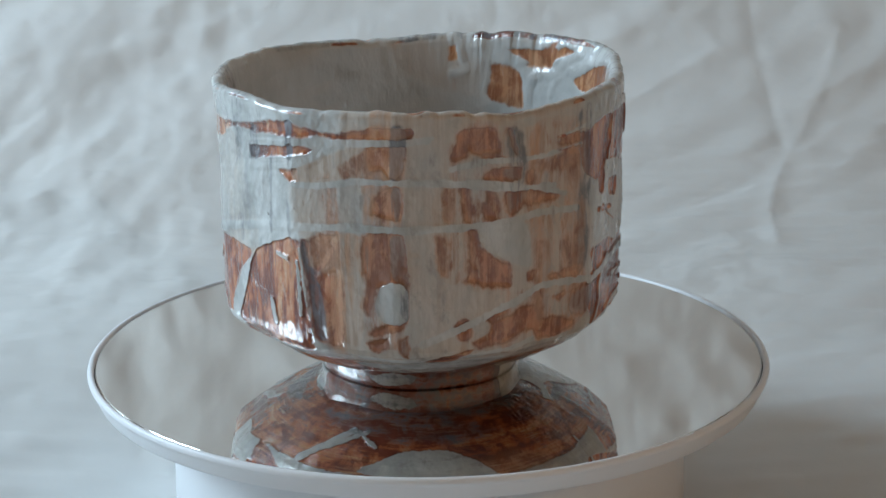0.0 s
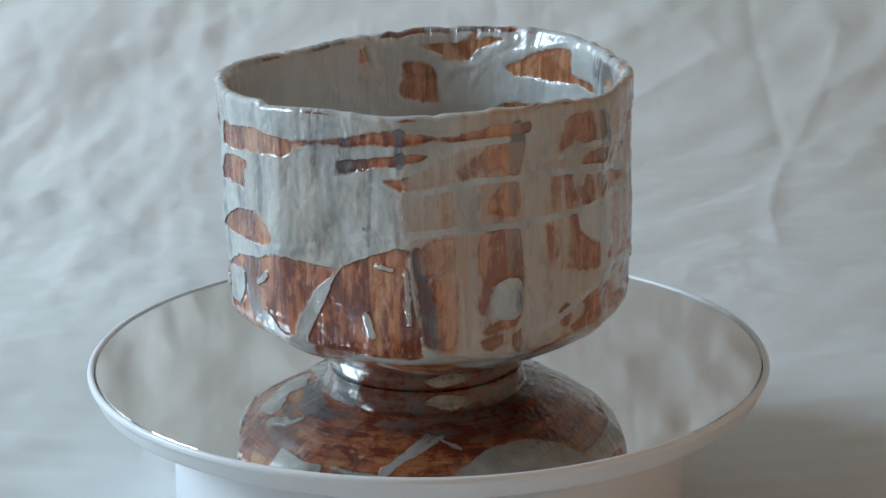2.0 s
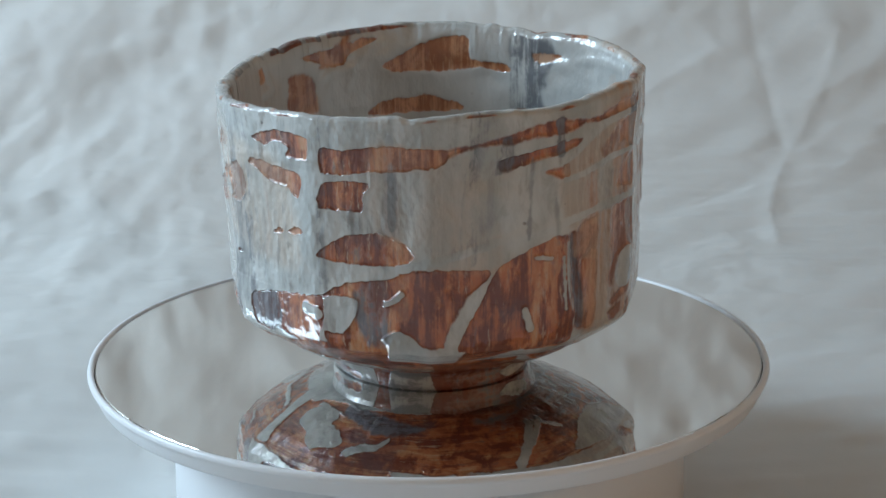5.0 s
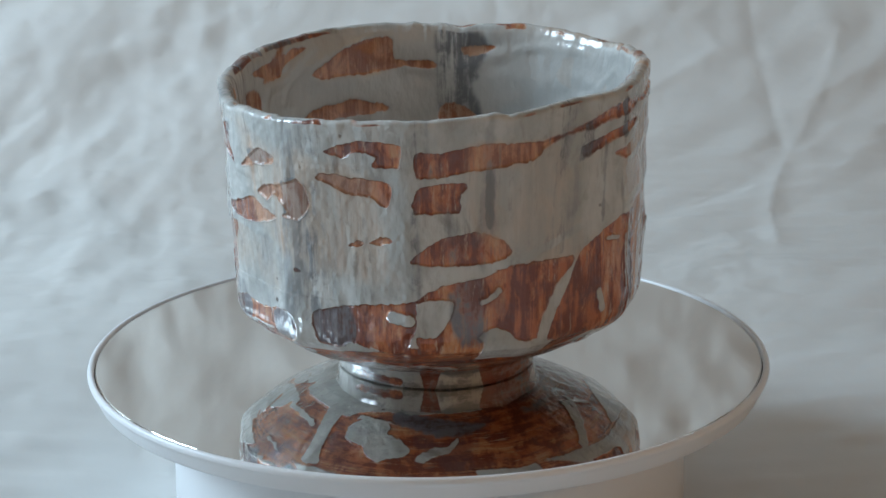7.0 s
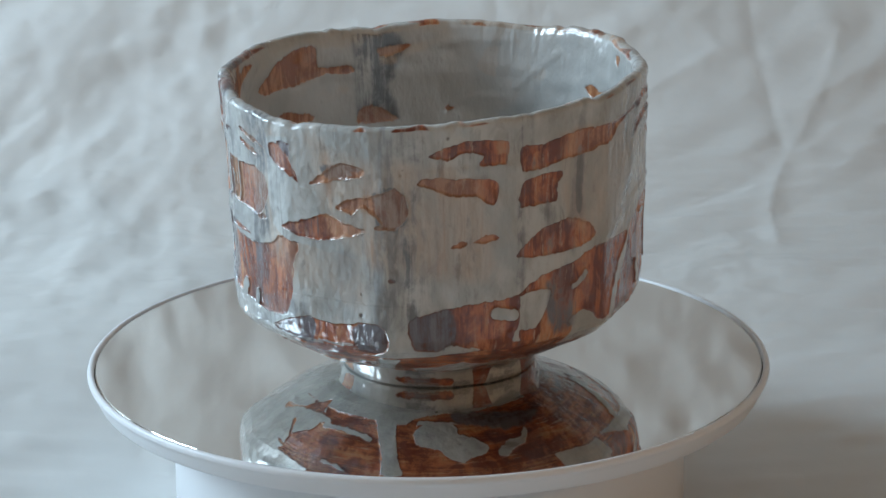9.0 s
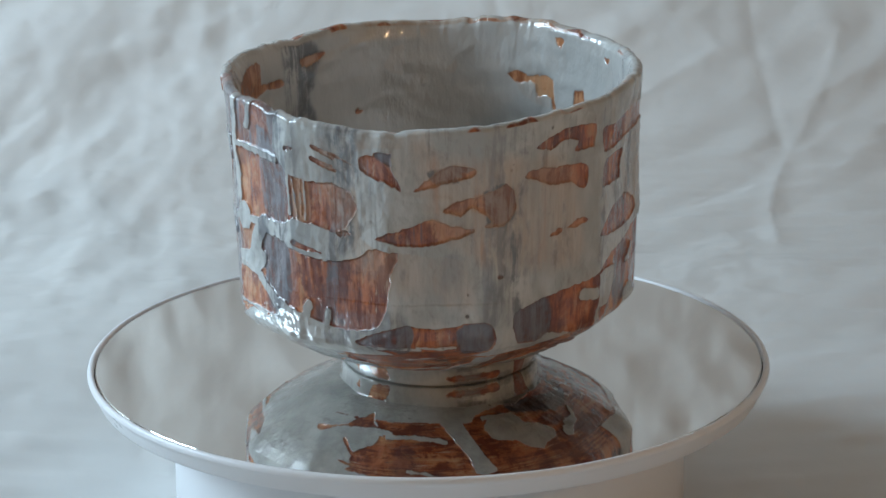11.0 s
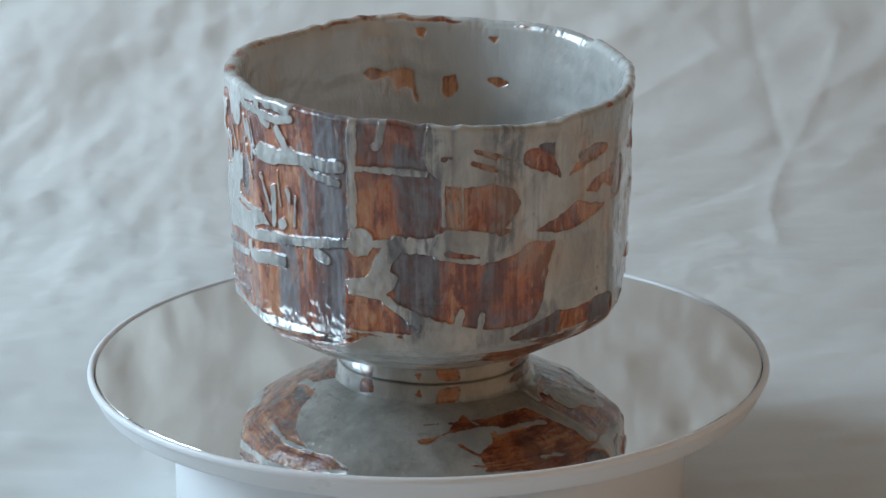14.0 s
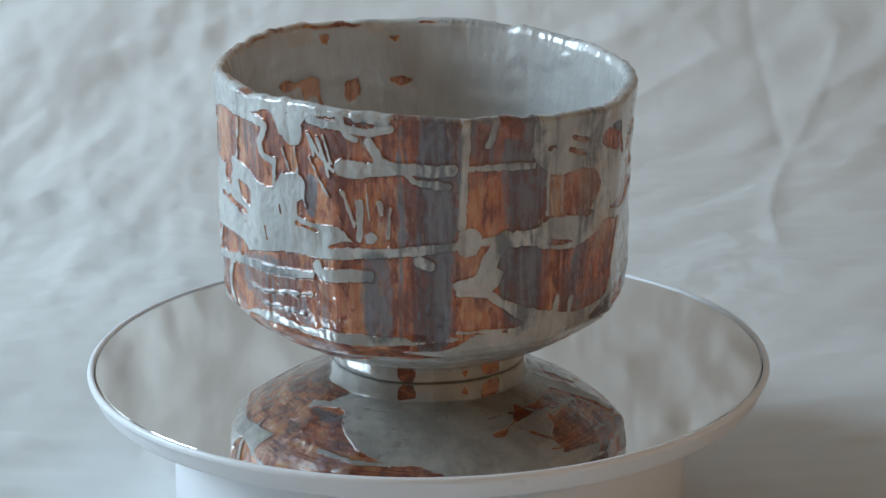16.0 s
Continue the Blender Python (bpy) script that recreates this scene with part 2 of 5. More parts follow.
STAR_FOLDS = (
    (2.2, 6.0, (0.135, 0.249), (0.136, 0.287), (0.141, 0.310), (0.148, 0.331)),
    (1.8, 7.1, (0.148, 0.331), (0.157, 0.351), (0.170, 0.383), (0.179, 0.413)),
    (-1.9, 8.0, (0.148, 0.331), (0.145, 0.371), (0.142, 0.404), (0.141, 0.441)),
    (2.0, 10.6, (0.142, 0.405), (0.125, 0.402), (0.107, 0.387), (0.084, 0.369)),
    (1.2, 7.1, (0.127, 0.400), (0.120, 0.414)),
    (1.4, 7.9, (0.150, 0.329), (0.163, 0.342), (0.172, 0.354)),
    (1.0, 4.2, (0.116, 0.267), (0.121, 0.248)),
    (1.3, 10.5, (0.082, 0.327), (0.115, 0.330), (0.136, 0.337)),
    (-1.4, 8.7, (0.112, 0.298), (0.132, 0.312), (0.143, 0.310)),
)
UPPER_FOLDS = (
    (1.3, 7.9, (0.171, 0.323), (0.181, 0.337), (0.198, 0.344)),
    (1.0, 5.2, (0.164, 0.318), (0.171, 0.324)),
    (1.0, 5.0, (0.099, 0.227), (0.095, 0.200)),
    (1.6, 12.3, (-0.183, 0.336), (-0.164, 0.363), (-0.151, 0.383)),
    (1.4, 14.3, (-0.153, 0.400), (-0.111, 0.417), (-0.079, 0.425)),
    (1.9, 15.4, (-0.173, 0.261), (-0.123, 0.277), (-0.083, 0.264)),
    (-1.6, 14.8, (-0.160, 0.177), (-0.125, 0.195), (-0.087, 0.184)),
    (1.5, 11.4, (-0.154, 0.142), (-0.132, 0.151), (-0.116, 0.147)),
    (1.6, 13.1, (-0.149, 0.099), (-0.127, 0.115), (-0.111, 0.120)),
)
LOWER_FOLDS = (
    (1.3, 11.4, (-0.141, 0.051), (-0.110, 0.060), (-0.097, 0.055)),
    (1.7, 13.4, (0.078, 0.240), (0.122, 0.229), (0.178, 0.218)),
    (-1.6, 13.1, (0.096, 0.179), (0.130, 0.172), (0.172, 0.179)),
    (1.5, 11.4, (0.112, 0.118), (0.133, 0.123), (0.165, 0.139)),
    (1.5, 13.1, (0.104, 0.068), (0.127, 0.081), (0.157, 0.088)),
    (-1.3, 11.4, (0.084, 0.034), (0.114, 0.048), (0.150, 0.044)),
    (1.2, 8.9, (0.072, 0.405), (0.093, 0.415), (0.120, 0.423)),
    (1.0, 5.0, (0.145, 0.218), (0.158, 0.225), (0.168, 0.204)),
    (1.2, 7.2, (-0.013, 0.429), (0.037, 0.440), (0.086, 0.428)),
)


def crumple(U, S):
    rng = np.random.default_rng(5)
    h = np.zeros_like(U)
    # broad soft buckles, then sharper facets of falling size
    wx = U + 0.05 * np.sin(7 * S + 1) + 0.03 * np.sin(13 * U + 5 * S)
    wy = S + 0.05 * np.sin(6 * U + 2) + 0.03 * np.sin(11 * S - 7 * U)
    for size, amp in ((0.50, 0.0055), (0.26, 0.0031), (0.13, 0.0026), (0.065, 0.0021), (0.034, 0.0014), (0.018, 0.0004)):
        for _ in range(5):
            a = rng.uniform(0, math.pi)
            q = (wx * math.cos(a) + wy * math.sin(a)) / size + rng.uniform(0, 9)
            q = q + 0.35 * np.sin(2.1 * (wx * math.sin(a) - wy * math.cos(a)) / size + rng.uniform(0, 6))
            fold = np.abs((q % 2) - 1)
            fold = np.sqrt((fold - 0.5) ** 2 + 0.0008)
            gate = step(-0.3, 0.8, np.sin(1.7 * (wx * math.cos(a + 1) + wy * math.sin(a + 1)) / size + rng.uniform(0, 6)))
            h += amp * (fold - 0.25) * gate
    # the part under the turntable lies flat
    h *= 0.35 + 0.65 * step(0.10, 0.40, np.hypot(U, S))
    for rise, width, *pts in STAR_FOLDS + UPPER_FOLDS + LOWER_FOLDS:
        crease(h, U, S, 0.48 * rise, 0.42 * width, pts)
    # fine ripples along the lying part, a crackle of small dents everywhere
    lying = 1 - step(0.24, 0.44, S)
    for k in range(7):
        q = S * rng.uniform(90, 260) + U * rng.uniform(-14, 14) + 1.3 * np.sin(U * rng.uniform(6, 16) + k) + rng.uniform(0, 6)
        gate = step(0.0, 0.9, np.sin(U * rng.uniform(4, 11) + S * rng.uniform(5, 14) + rng.uniform(0, 6)))
        h += 0.00042 * lying * gate * (1 - np.abs(np.sin(q)))
    h += 0.00030 * np.abs(smooth_noise(U.shape, (60, 50), 8)) + 0.00012 * np.abs(smooth_noise(U.shape, (150, 130), 9))
    return h - 0.006 * (1 - step(0.08, 0.2, np.hypot(U, S)))


paper_sweep()

# ---- the turntable ----
turntable = tagged(new("turntable"), "round white plastic display turntable with a mirrored top", "turntable")
turned("base", [(0.0, -0.0490), (0.0735, -0.0490), (0.0755, -0.0475), (0.0755, -0.0090), (0.0745, -0.0080), (0.03, -0.0076), (0.0, -0.0076)],
       PLASTIC, turntable, "white plastic drum base")
platter = turned("platter", [(0.02, -0.0068), (0.0935, -0.0068), (0.0962, -0.0067), (0.0973, -0.0063), (0.0977, -0.0056), (0.0987, -0.0032), (0.0991, -0.0022), (0.0993, -0.0018), (0.0998, -0.0014), (0.1000, -0.0008), (0.0998, 0.0000), (0.0993, 0.0005), (0.0988, 0.0006), (0.0983, 0.0004),
                             (0.0981, 0.0000), (0.09805, -0.0014), (0.02, -0.0015)], PLASTIC, turntable, "white plastic rim with a rounded lip")
turned("seam", [(0.09815, -0.0013), (0.0976, -0.0011), (0.0972, -0.0013)], SEAM, platter, "dark gap round the mirror")
turned("mirror", [(0.0, -0.0011), (0.0, 0.0), (0.03, 0.0), (0.06, 0.0), (0.0974, 0.0), (0.0977, -0.0003), (0.0977, -0.0011)], MIRROR, platter, "silvered mirror disc", flat=True)


# ---- the tea bowl ----
RIM = (60.77, -1.86, -1.74, -1.43, 0.24, -0.07, 0.26, -0.32, 0.07, -0.13, -0.06)
MID = (59.62, -1.70, -2.51, -1.07, 0.27, -0.27, 0.20, -0.20, 0.03, -0.03, 0.03)
TOP = (87.1, 0.58, -2.19, 0.57, 0.81, -0.03, 0.48, 0.11, -0.04, 0.08, -0.01, -0.03, 0.15, -0.05, 0.14)
EDGES = np.radians([-160, -124.5, -97, -68, -41, -12, 15, 48.7, 77, 106, 134, 168.8])
PROFILE_Z = (4.6, 6.3, 10, 14.5, 18, 20.3, 21.8, 23.5, 28, 34)
PROFILE_R = (24, 32.5, 41.8, 50.4, 55.6, 57.9, 58.6, 58.9, 59.3, 59.45)


def wave(c, a):
    return c[0] + sum(c[2 * k - 1] * np.cos(k * a) + c[2 * k] * np.sin(k * a) for k in range(1, len(c) // 2 + 1))


def facet(a):
    """The knife-cut facets: 1 at their edges, less between them, with rounded ridges."""
    g = np.linspace(-np.pi, np.pi, 1440, endpoint=False)
    e = np.concatenate([EDGES - 2 * np.pi, EDGES, EDGES + 2 * np.pi])
    i = np.searchsorted(e, g) - 1
    w = e[i + 1] - e[i]
    s = (g - e[i]) / w
    cut = (1 - np.cos(w / 2)) * 4 * s * (1 - s) * 0.72
    bell = np.exp(-0.5 * (np.arange(-24, 25) / 4.2) ** 2)
    cut = np.convolve(np.concatenate([cut[-24:], cut, cut[:24]]), bell / bell.sum(), "valid")
    return 1 - np.interp(a, g, cut, period=2 * np.pi)


def radius(a, z):
    """The outer wall's radius in mm at the angle a and the height z (mm)."""
    k = np.clip((z - 40) / 42, -0.3, 1.3)
    r = wave(MID, a) * (1 - k) + wave(RIM, a) * k
    low = np.interp(z, PROFILE_Z, PROFILE_R) / 59.62
    g = np.clip((z - 8) / 9, 0, 1) * (1 - 0.6 * np.clip((z - 70) / 16, 0, 1))
    return np.where(z < 34, wave(MID, a) * low, r) * (1 - g + g * facet(a))


# v measures up the outside in mm: the height on the wall, the way along the skin below the hip (24 mm)
_z = np.linspace(24, 4.6, 120)
_r = np.interp(_z, PROFILE_Z, PROFILE_R)
_way = np.concatenate([[0], np.cumsum(np.hypot(np.diff(_z), np.diff(_r)))])
V_LOW = 24 - _way[-1]


def height_of(v):
    return np.where(v < 24, np.interp(24 - v, _way, _z), v)


class Skin:
    """The glaze on one side of the bowl: masks over angle (degrees) and v (mm), painted stroke by stroke."""

    def __init__(self, A, V, seed, white=1.0):
        self.A, self.V = A, V
        self.white, self.dark, self.cream = np.full(A.shape, white), np.zeros(A.shape), np.zeros(A.shape)
        n = A.shape
        self.lift = np.zeros(n)
        self.jig = 0.13 * smooth_noise(n, (90, 420), seed) + 0.16 * smooth_noise(n, (34, 150), seed + 1)

    def _area(self, pts, pad):
        a0 = pts[0][0]
        p = np.array([(((a - a0 + 180) % 360 - 180) * 1.04, v) for a, v in pts])
        rows = np.where((self.V.max(1) > p[:, 1].min() - pad) & (self.V.min(1) < p[:, 1].max() + pad))[0]
        off = ((self.A[0] - a0 + 180) % 360 - 180) * 1.04
        cols = np.where((off > p[:, 0].min() - pad) & (off < p[:, 0].max() + pad))[0]
        if not len(rows) or not len(cols):
            return None
        at = np.ix_(rows, cols)
        X = np.broadcast_to(off[cols][None, :], (len(rows), len(cols)))
        return p, at, X, self.V[at]

    @staticmethod
    def _round(p, closed):
        """A smooth line through the points."""
        n = len(p)
        out = []
        for i in range(n if closed else n - 1):
            q = [p[k % n] if closed else p[min(max(k, 0), n - 1)] for k in (i - 1, i, i + 1, i + 2)]
            for t in (0.0, 0.25, 0.5, 0.75):
                tan1, tan2 = (q[2] - q[0]) * 0.32, (q[3] - q[1]) * 0.32
                out.append((2 * t**3 - 3 * t**2 + 1) * q[1] + (t**3 - 2 * t**2 + t) * tan1 + (3 * t**2 - 2 * t**3) * q[2] + (t**3 - t**2) * tan2)
        if not closed:
            out.append(p[-1])
        return np.array(out)

    @staticmethod
    def _far(q, closed, X, Y):
        """Distance to the line, and whether inside."""
        d2, inside = np.full(X.shape, 1e9), np.zeros(X.shape, bool)
        m = len(q)
        for i in range(m if closed else m - 1):
            (x0, y0), (x1, y1) = q[i], q[(i + 1) % m]
            dx, dy = x1 - x0, y1 - y0
            t = np.clip(((X - x0) * dx + (Y - y0) * dy) / max(dx * dx + dy * dy, 1e-12), 0, 1)
            d2 = np.minimum(d2, (X - x0 - t * dx) ** 2 + (Y - y0 - t * dy) ** 2)
            if closed and y0 != y1:
                inside ^= ((y0 > Y) != (y1 > Y)) & (X < (x1 - x0) * (Y - y0) / (y1 - y0) + x0)
        return np.sqrt(d2), inside

    def _mask(self, pts, soft):
        got = self._area(pts, 2.5)
        if got is None:
            return None
        p, at, X, Y = got
        d, inside = self._far(self._round(p, True), True, X, Y)
        return at, step(-soft, soft, np.where(inside, d, -d) + self.jig[at])

    def bare(self, *pts, soft=0.4, much=1.0):
        """Where the white stays off the iron ground."""
        got = self._mask(pts, soft)
        if got:
            self.white[got[0]] *= 1 - much * got[1]

    def pour(self, *pts, soft=0.45):
        """A pool of white."""
        got = self._mask(pts, soft)
        if got:
            self.white[got[0]] = np.maximum(self.white[got[0]], got[1])
            self.cream[got[0]] *= 1 - 0.8 * got[1]

    def drip(self, width, *pts):
        """A run of white of that width in mm."""
        got = self._area(pts, width + 2)
        if got is None:
            return
        p, at, X, Y = got
        d, _ = self._far(self._round(p, False), False, X, Y)
        m = step(-0.4, 0.4, width / 2 - d + self.jig[at])
        self.white[at] = np.maximum(self.white[at], m)
        self.cream[at] *= 1 - 0.9 * m
        self.lift[at] = np.maximum(self.lift[at], 0.125 * min(width, 3.6) * np.clip(1 - (d / (width / 2 + 0.7)) ** 2, 0, 1) ** 1.5)

    def scratch(self, width, *pts):
        """A line where the ground shows through."""
        got = self._area(pts, width + 2)
        if got is None:
            return
        p, at, X, Y = got
        d, _ = self._far(self._round(p, False), False, X, Y)
        self.white[at] *= 1 - step(-0.4, 0.4, width / 2 - d + self.jig[at])

    def iron(self, *pts, soft=1.6, much=1.0):
        """Where the iron fired blue-black."""
        got = self._mask(pts, soft)
        if got:
            self.dark[got[0]] = np.maximum(self.dark[got[0]], much * got[1])

    def thin(self, *pts, soft=2.0, much=1.0):
        """Where the white is thin and creamy."""
        got = self._mask(pts, soft)
        if got:
            self.cream[got[0]] = np.maximum(self.cream[got[0]], much * got[1])

    def settle(self):
        """Thin edges turn creamy, and iron gathers along them."""
        soft = self.white
        for _ in range(2):
            for axis, k in ((0, 5), (1, 9)):
                soft = sum(np.roll(soft, i, axis) for i in range(-k, k + 1)) / (2 * k + 1)
        self.cream = np.clip(self.cream + 0.9 * self.white * np.clip(0.75 - soft, 0, 1), 0, 1)
        self.dark = np.clip(self.dark + 0.5 * (1 - self.white) * np.clip(soft - 0.25, 0, 1), 0, 1)

    def masks(self):
        return np.stack([self.white, self.dark, self.cream, np.ones_like(self.white)], -1)


def paint_outside(k):
    k.bare((-110, 15), (-60, 15.5), (-30, 14), (-15, 10), (-30, -8), (-70, -9), (-110, -9), (-150, -9), (-185, -9), (-200, -6), (-205, 12), (-170, 14), (-140, 14.5))
    k.bare((-16, -6), (-15, -32), (-90, -34), (-158, -32), (-156, -4), (-120, -2), (-70, -3), soft=1.2)
    k.iron((-40, -8), (-40, -32), (-110, -34), (-206, -32), (-200, -12), (-120, -6), soft=3, much=0.75)
    k.iron((-120, 2), (-80, 3), (-60, 0), (-80, -9), (-120, -9), (-150, -6), soft=3, much=0.7)
    k.bare((-44.9, 77.9), (-32.0, 80.5), (-27.2, 80.1), (-8.6, 83.7), (-2.0, 82.6), (4.2, 81.5), (7.5, 85.1), (21.0, 86.3), (33.6, 86.8), (48.3, 87.7), (48.2, 51.2), (35.9, 50.0), (23.0, 49.3), (16.5, 54.5), (8.9, 54.9), (2.7, 56.6), (1.9, 62.6), (-3.2, 67.4), (-7.4, 62.4), (-13.8, 62.7), (-18.7, 64.9), (-29.7, 66.7), (-36.0, 62.7), (-43.8, 67.3))
    k.bare((-41.4, 37.3), (-26.7, 40.1), (-4.4, 44.5), (8.5, 45.1), (19.6, 45.8), (32.7, 47.5), (42.1, 48.6), (48.2, 49.2), (48.1, 24.1), (38.6, 23.9), (15.2, 24.3), (2.6, 23.7), (-13.1, 25.5), (-35.2, 19.6), (-40.0, 25.2), (-43.7, 31.8))
    k.bare((38.2, 86.7), (59.2, 86.7), (63.5, 85.0), (73.6, 84.4), (71.0, 78.2), (70.8, 74.6), (75.6, 71.1), (78.9, 67.5), (87.8, 67.7), (95.3, 65.7), (97.4, 61.3), (93.8, 55.4), (90.1, 53.6), (79.1, 53.0), (63.5, 52.6), (48.2, 51.8), (36.6, 49.3))
    k.bare((36.5, 47.6), (48.2, 49.7), (61.9, 50.2), (75.9, 47.4), (86.5, 45.8), (98.0, 48.9), (104.4, 49.6), (106.2, 38.9), (102.1, 27.4), (91.1, 25.4), (79.5, 27.6), (71.3, 29.3), (66.6, 25.4), (47.6, 24.2), (35.4, 23.5))
    k.bare((61.6, 46.9), (72.7, 48.5), (78.6, 45.9), (88.9, 44.8), (98.7, 49.9), (108.5, 49.6), (106.1, 42.5), (104.0, 36.7), (88.4, 31.2), (77.8, 28.6), (69.7, 34.2), (62.9, 37.1))
    k.bare((66.5, 68.6), (76.6, 68.3), (82.6, 68.3), (89.7, 68.2), (91.8, 57.9), (77.7, 55.7), (66.6, 55.1))
    k.thin((-111.0, 88.3), (-89.1, 89.0), (-64.7, 87.6), (-43.1, 85.2), (-40.3, 24.1), (-62.3, 6.8), (-89.8, 13.2), (-116.8, 13.0), (-113.8, 53.9), (-108.8, 68.7), soft=3, much=.55)
    k.bare((-104.9, 79.8), (-95.2, 80.3), (-95.6, 26.3), (-107.1, 25.4), soft=1.5, much=.32)
    k.bare((-83.7, 84.0), (-69.4, 83.6), (-68.6, 39.9), (-83.9, 42.1), soft=2, much=.32)
    k.bare((-119.5, 67.6), (-111.8, 68.4), (-112.1, 24.8), (-119.6, 23.7), soft=1.5, much=.32)
    k.bare((-64.6, 81.3), (-45.2, 79.2), (-43.2, 24.9), (-60.3, 26.7), soft=2, much=.32)
    k.bare((-72.3, 37.9), (-60.7, 37.5), (-57.4, 21.2), (-74.8, 22.0), soft=1.5, much=.32)
    k.bare((-168.9, 76.2), (-155.7, 78.8), (-141.1, 81.4), (-133.4, 83.8), (-127.1, 84.5), (-117.2, 83.4), (-111.2, 83.4), (-104.0, 84.9), (-94.2, 85.5), (-94.3, 82.6), (-104.1, 82.2), (-111.3, 81.2), (-117.2, 81.7), (-126.4, 80.5), (-133.9, 80.1), (-138.9, 79.0), (-144.2, 79.4), (-150.5, 78.4), (-156.2, 76.1), (-168.1, 73.5), soft=1.3)
    k.bare((-141.6, 75.5), (-131.9, 77.4), (-123.8, 78.7), (-119.0, 78.4), (-117.9, 77.6), (-119.9, 76.3), (-123.9, 75.2), (-130.0, 74.0), (-141.5, 71.4), soft=1.3)
    k.bare((-129.9, 70.5), (-125.0, 71.6), (-123.4, 68.3), (-125.8, 67.9), soft=1.3)
    k.thin((-125.0, 71.6), (-117.6, 75.8), (-109.9, 78.9), (-105.6, 79.8), (-105.9, 69.8), (-117.9, 68.1), (-124.3, 67.9), soft=1.2)
    k.bare((-104.1, 79.9), (-95.2, 80.3), (-95.7, 72.4), (-98.7, 72.1), (-99.2, 74.6), (-103.6, 73.9), soft=1.3)
    k.iron((-98.5, 85.5), (-94.2, 85.5), (-95.7, 72.1), (-98.5, 72.1), soft=.8)
    k.iron((-142.1, 75.3), (-137.8, 76.3), (-138.5, 71.8), (-143.0, 70.7), soft=.8)
    k.iron((-126.5, 84.7), (-124.5, 84.8), (-124.7, 74.8), (-126.8, 74.7), soft=.8)
    k.bare((-101.4, 67.0), (-98.8, 68.8), (-96.5, 68.5), (-96.7, 60.5), (-98.9, 60.7), (-103.9, 61.6), soft=1.3)
    k.iron((-98.0, 68.8), (-96.3, 68.5), (-96.7, 60.2), (-97.8, 60.4), soft=.6)
    k.bare((-167.8, 44.7), (-158.1, 44.8), (-151.4, 43.3), (-145.2, 44.1), (-146.7, 40.9), (-150.5, 36.0), (-153.4, 31.9), (-158.1, 22.0), (-161.6, 24.0), (-166.6, 31.2), soft=1.3)
    k.bare((-139.5, 45.4), (-131.7, 49.0), (-123.5, 52.3), (-123.3, 49.5), (-122.6, 43.1), (-121.8, 36.7), (-121.5, 26.5), (-132.8, 21.2), (-152.1, 13.6), (-151.4, 19.8), (-146.6, 30.4), (-142.7, 39.0), soft=1.3)
    k.bare((-122.5, 52.3), (-120.3, 51.8), (-119.4, 43.6), (-117.3, 35.7), (-116.3, 24.2), (-119.8, 24.0), (-121.0, 33.6), (-122.0, 41.6), (-123.0, 47.9), soft=1.3)
    k.iron((-122.5, 52.3), (-120.3, 51.8), (-119.4, 43.6), (-117.3, 35.7), (-116.3, 24.2), (-119.5, 24.1), (-120.7, 33.6), (-121.8, 41.6), (-123.0, 47.9), soft=.5)
    k.drip(0.9, (-123.3, 49.5), (-122.7, 39.8), (-121.9, 30.1), (-121.7, 23.3))
    k.bare((-119.7, 52.9), (-113.5, 54.0), (-114.4, 49.0), (-116.3, 45.9), (-119.1, 43.9), soft=1.3)
    k.bare((-118.5, 41.7), (-112.5, 44.1), (-112.5, 24.4), (-115.7, 23.9), (-116.6, 34.2), soft=1.3)
    k.thin((-118.4, 53.4), (-106.3, 54.7), (-106.4, 25.5), (-111.9, 23.9), (-112.6, 41.2), (-117.2, 43.9), soft=1.5)
    k.bare((-105.5, 54.8), (-99.0, 55.3), (-99.3, 42.8), (-102.5, 40.9), (-104.0, 35.6), (-104.6, 32.3), (-106.3, 34.6), (-105.1, 42.0), soft=1.3)
    k.bare((-99.0, 55.3), (-95.9, 54.6), (-94.8, 42.6), (-94.9, 32.9), (-96.4, 31.3), (-97.0, 41.8), (-99.3, 42.8), soft=1.3)
    k.iron((-99.0, 55.3), (-95.6, 54.6), (-94.7, 42.6), (-94.9, 32.9), (-96.4, 31.3), (-97.0, 41.8), (-98.9, 44.1), soft=.6)
    k.bare((-97.5, 25.4), (-95.0, 27.2), (-95.0, 20.4), (-96.7, 21.3), soft=1.3)
    k.iron((-97.5, 25.4), (-95.0, 27.2), (-95.0, 20.4), (-96.7, 21.3))
    k.bare((-104.8, 27.0), (-101.0, 30.2), (-96.0, 31.0), (-96.0, 29.3), (-99.5, 28.2), (-102.5, 26.6), soft=1.3)
    k.bare((-105.7, 24.2), (-100.4, 25.8), (-101.0, 22.7), (-103.7, 21.5), soft=1.3)
    k.pour((-103.5, 34.9), (-101.9, 40.4), (-99.3, 42.5), (-96.2, 42.3), (-94.9, 39.4), (-95.0, 32.1), (-97.4, 30.1), (-100.9, 30.7))
    k.bare((-82.0, 83.9), (-73.1, 84.0), (-71.5, 77.5), (-74.1, 77.5), (-76.7, 78.0), (-79.2, 79.5), (-80.2, 77.0), (-83.3, 76.4), (-82.0, 79.2), soft=1.3)
    k.bare((-69.9, 83.9), (-68.4, 83.7), (-66.6, 76.6), (-68.0, 76.8), soft=1.3)
    k.bare((-75.2, 77.1), (-70.6, 76.2), (-73.8, 75.4), (-75.9, 76.4), soft=1.3)
    k.bare((-75.5, 70.8), (-73.7, 72.5), (-70.5, 73.0), (-70.8, 70.5), soft=1.3)
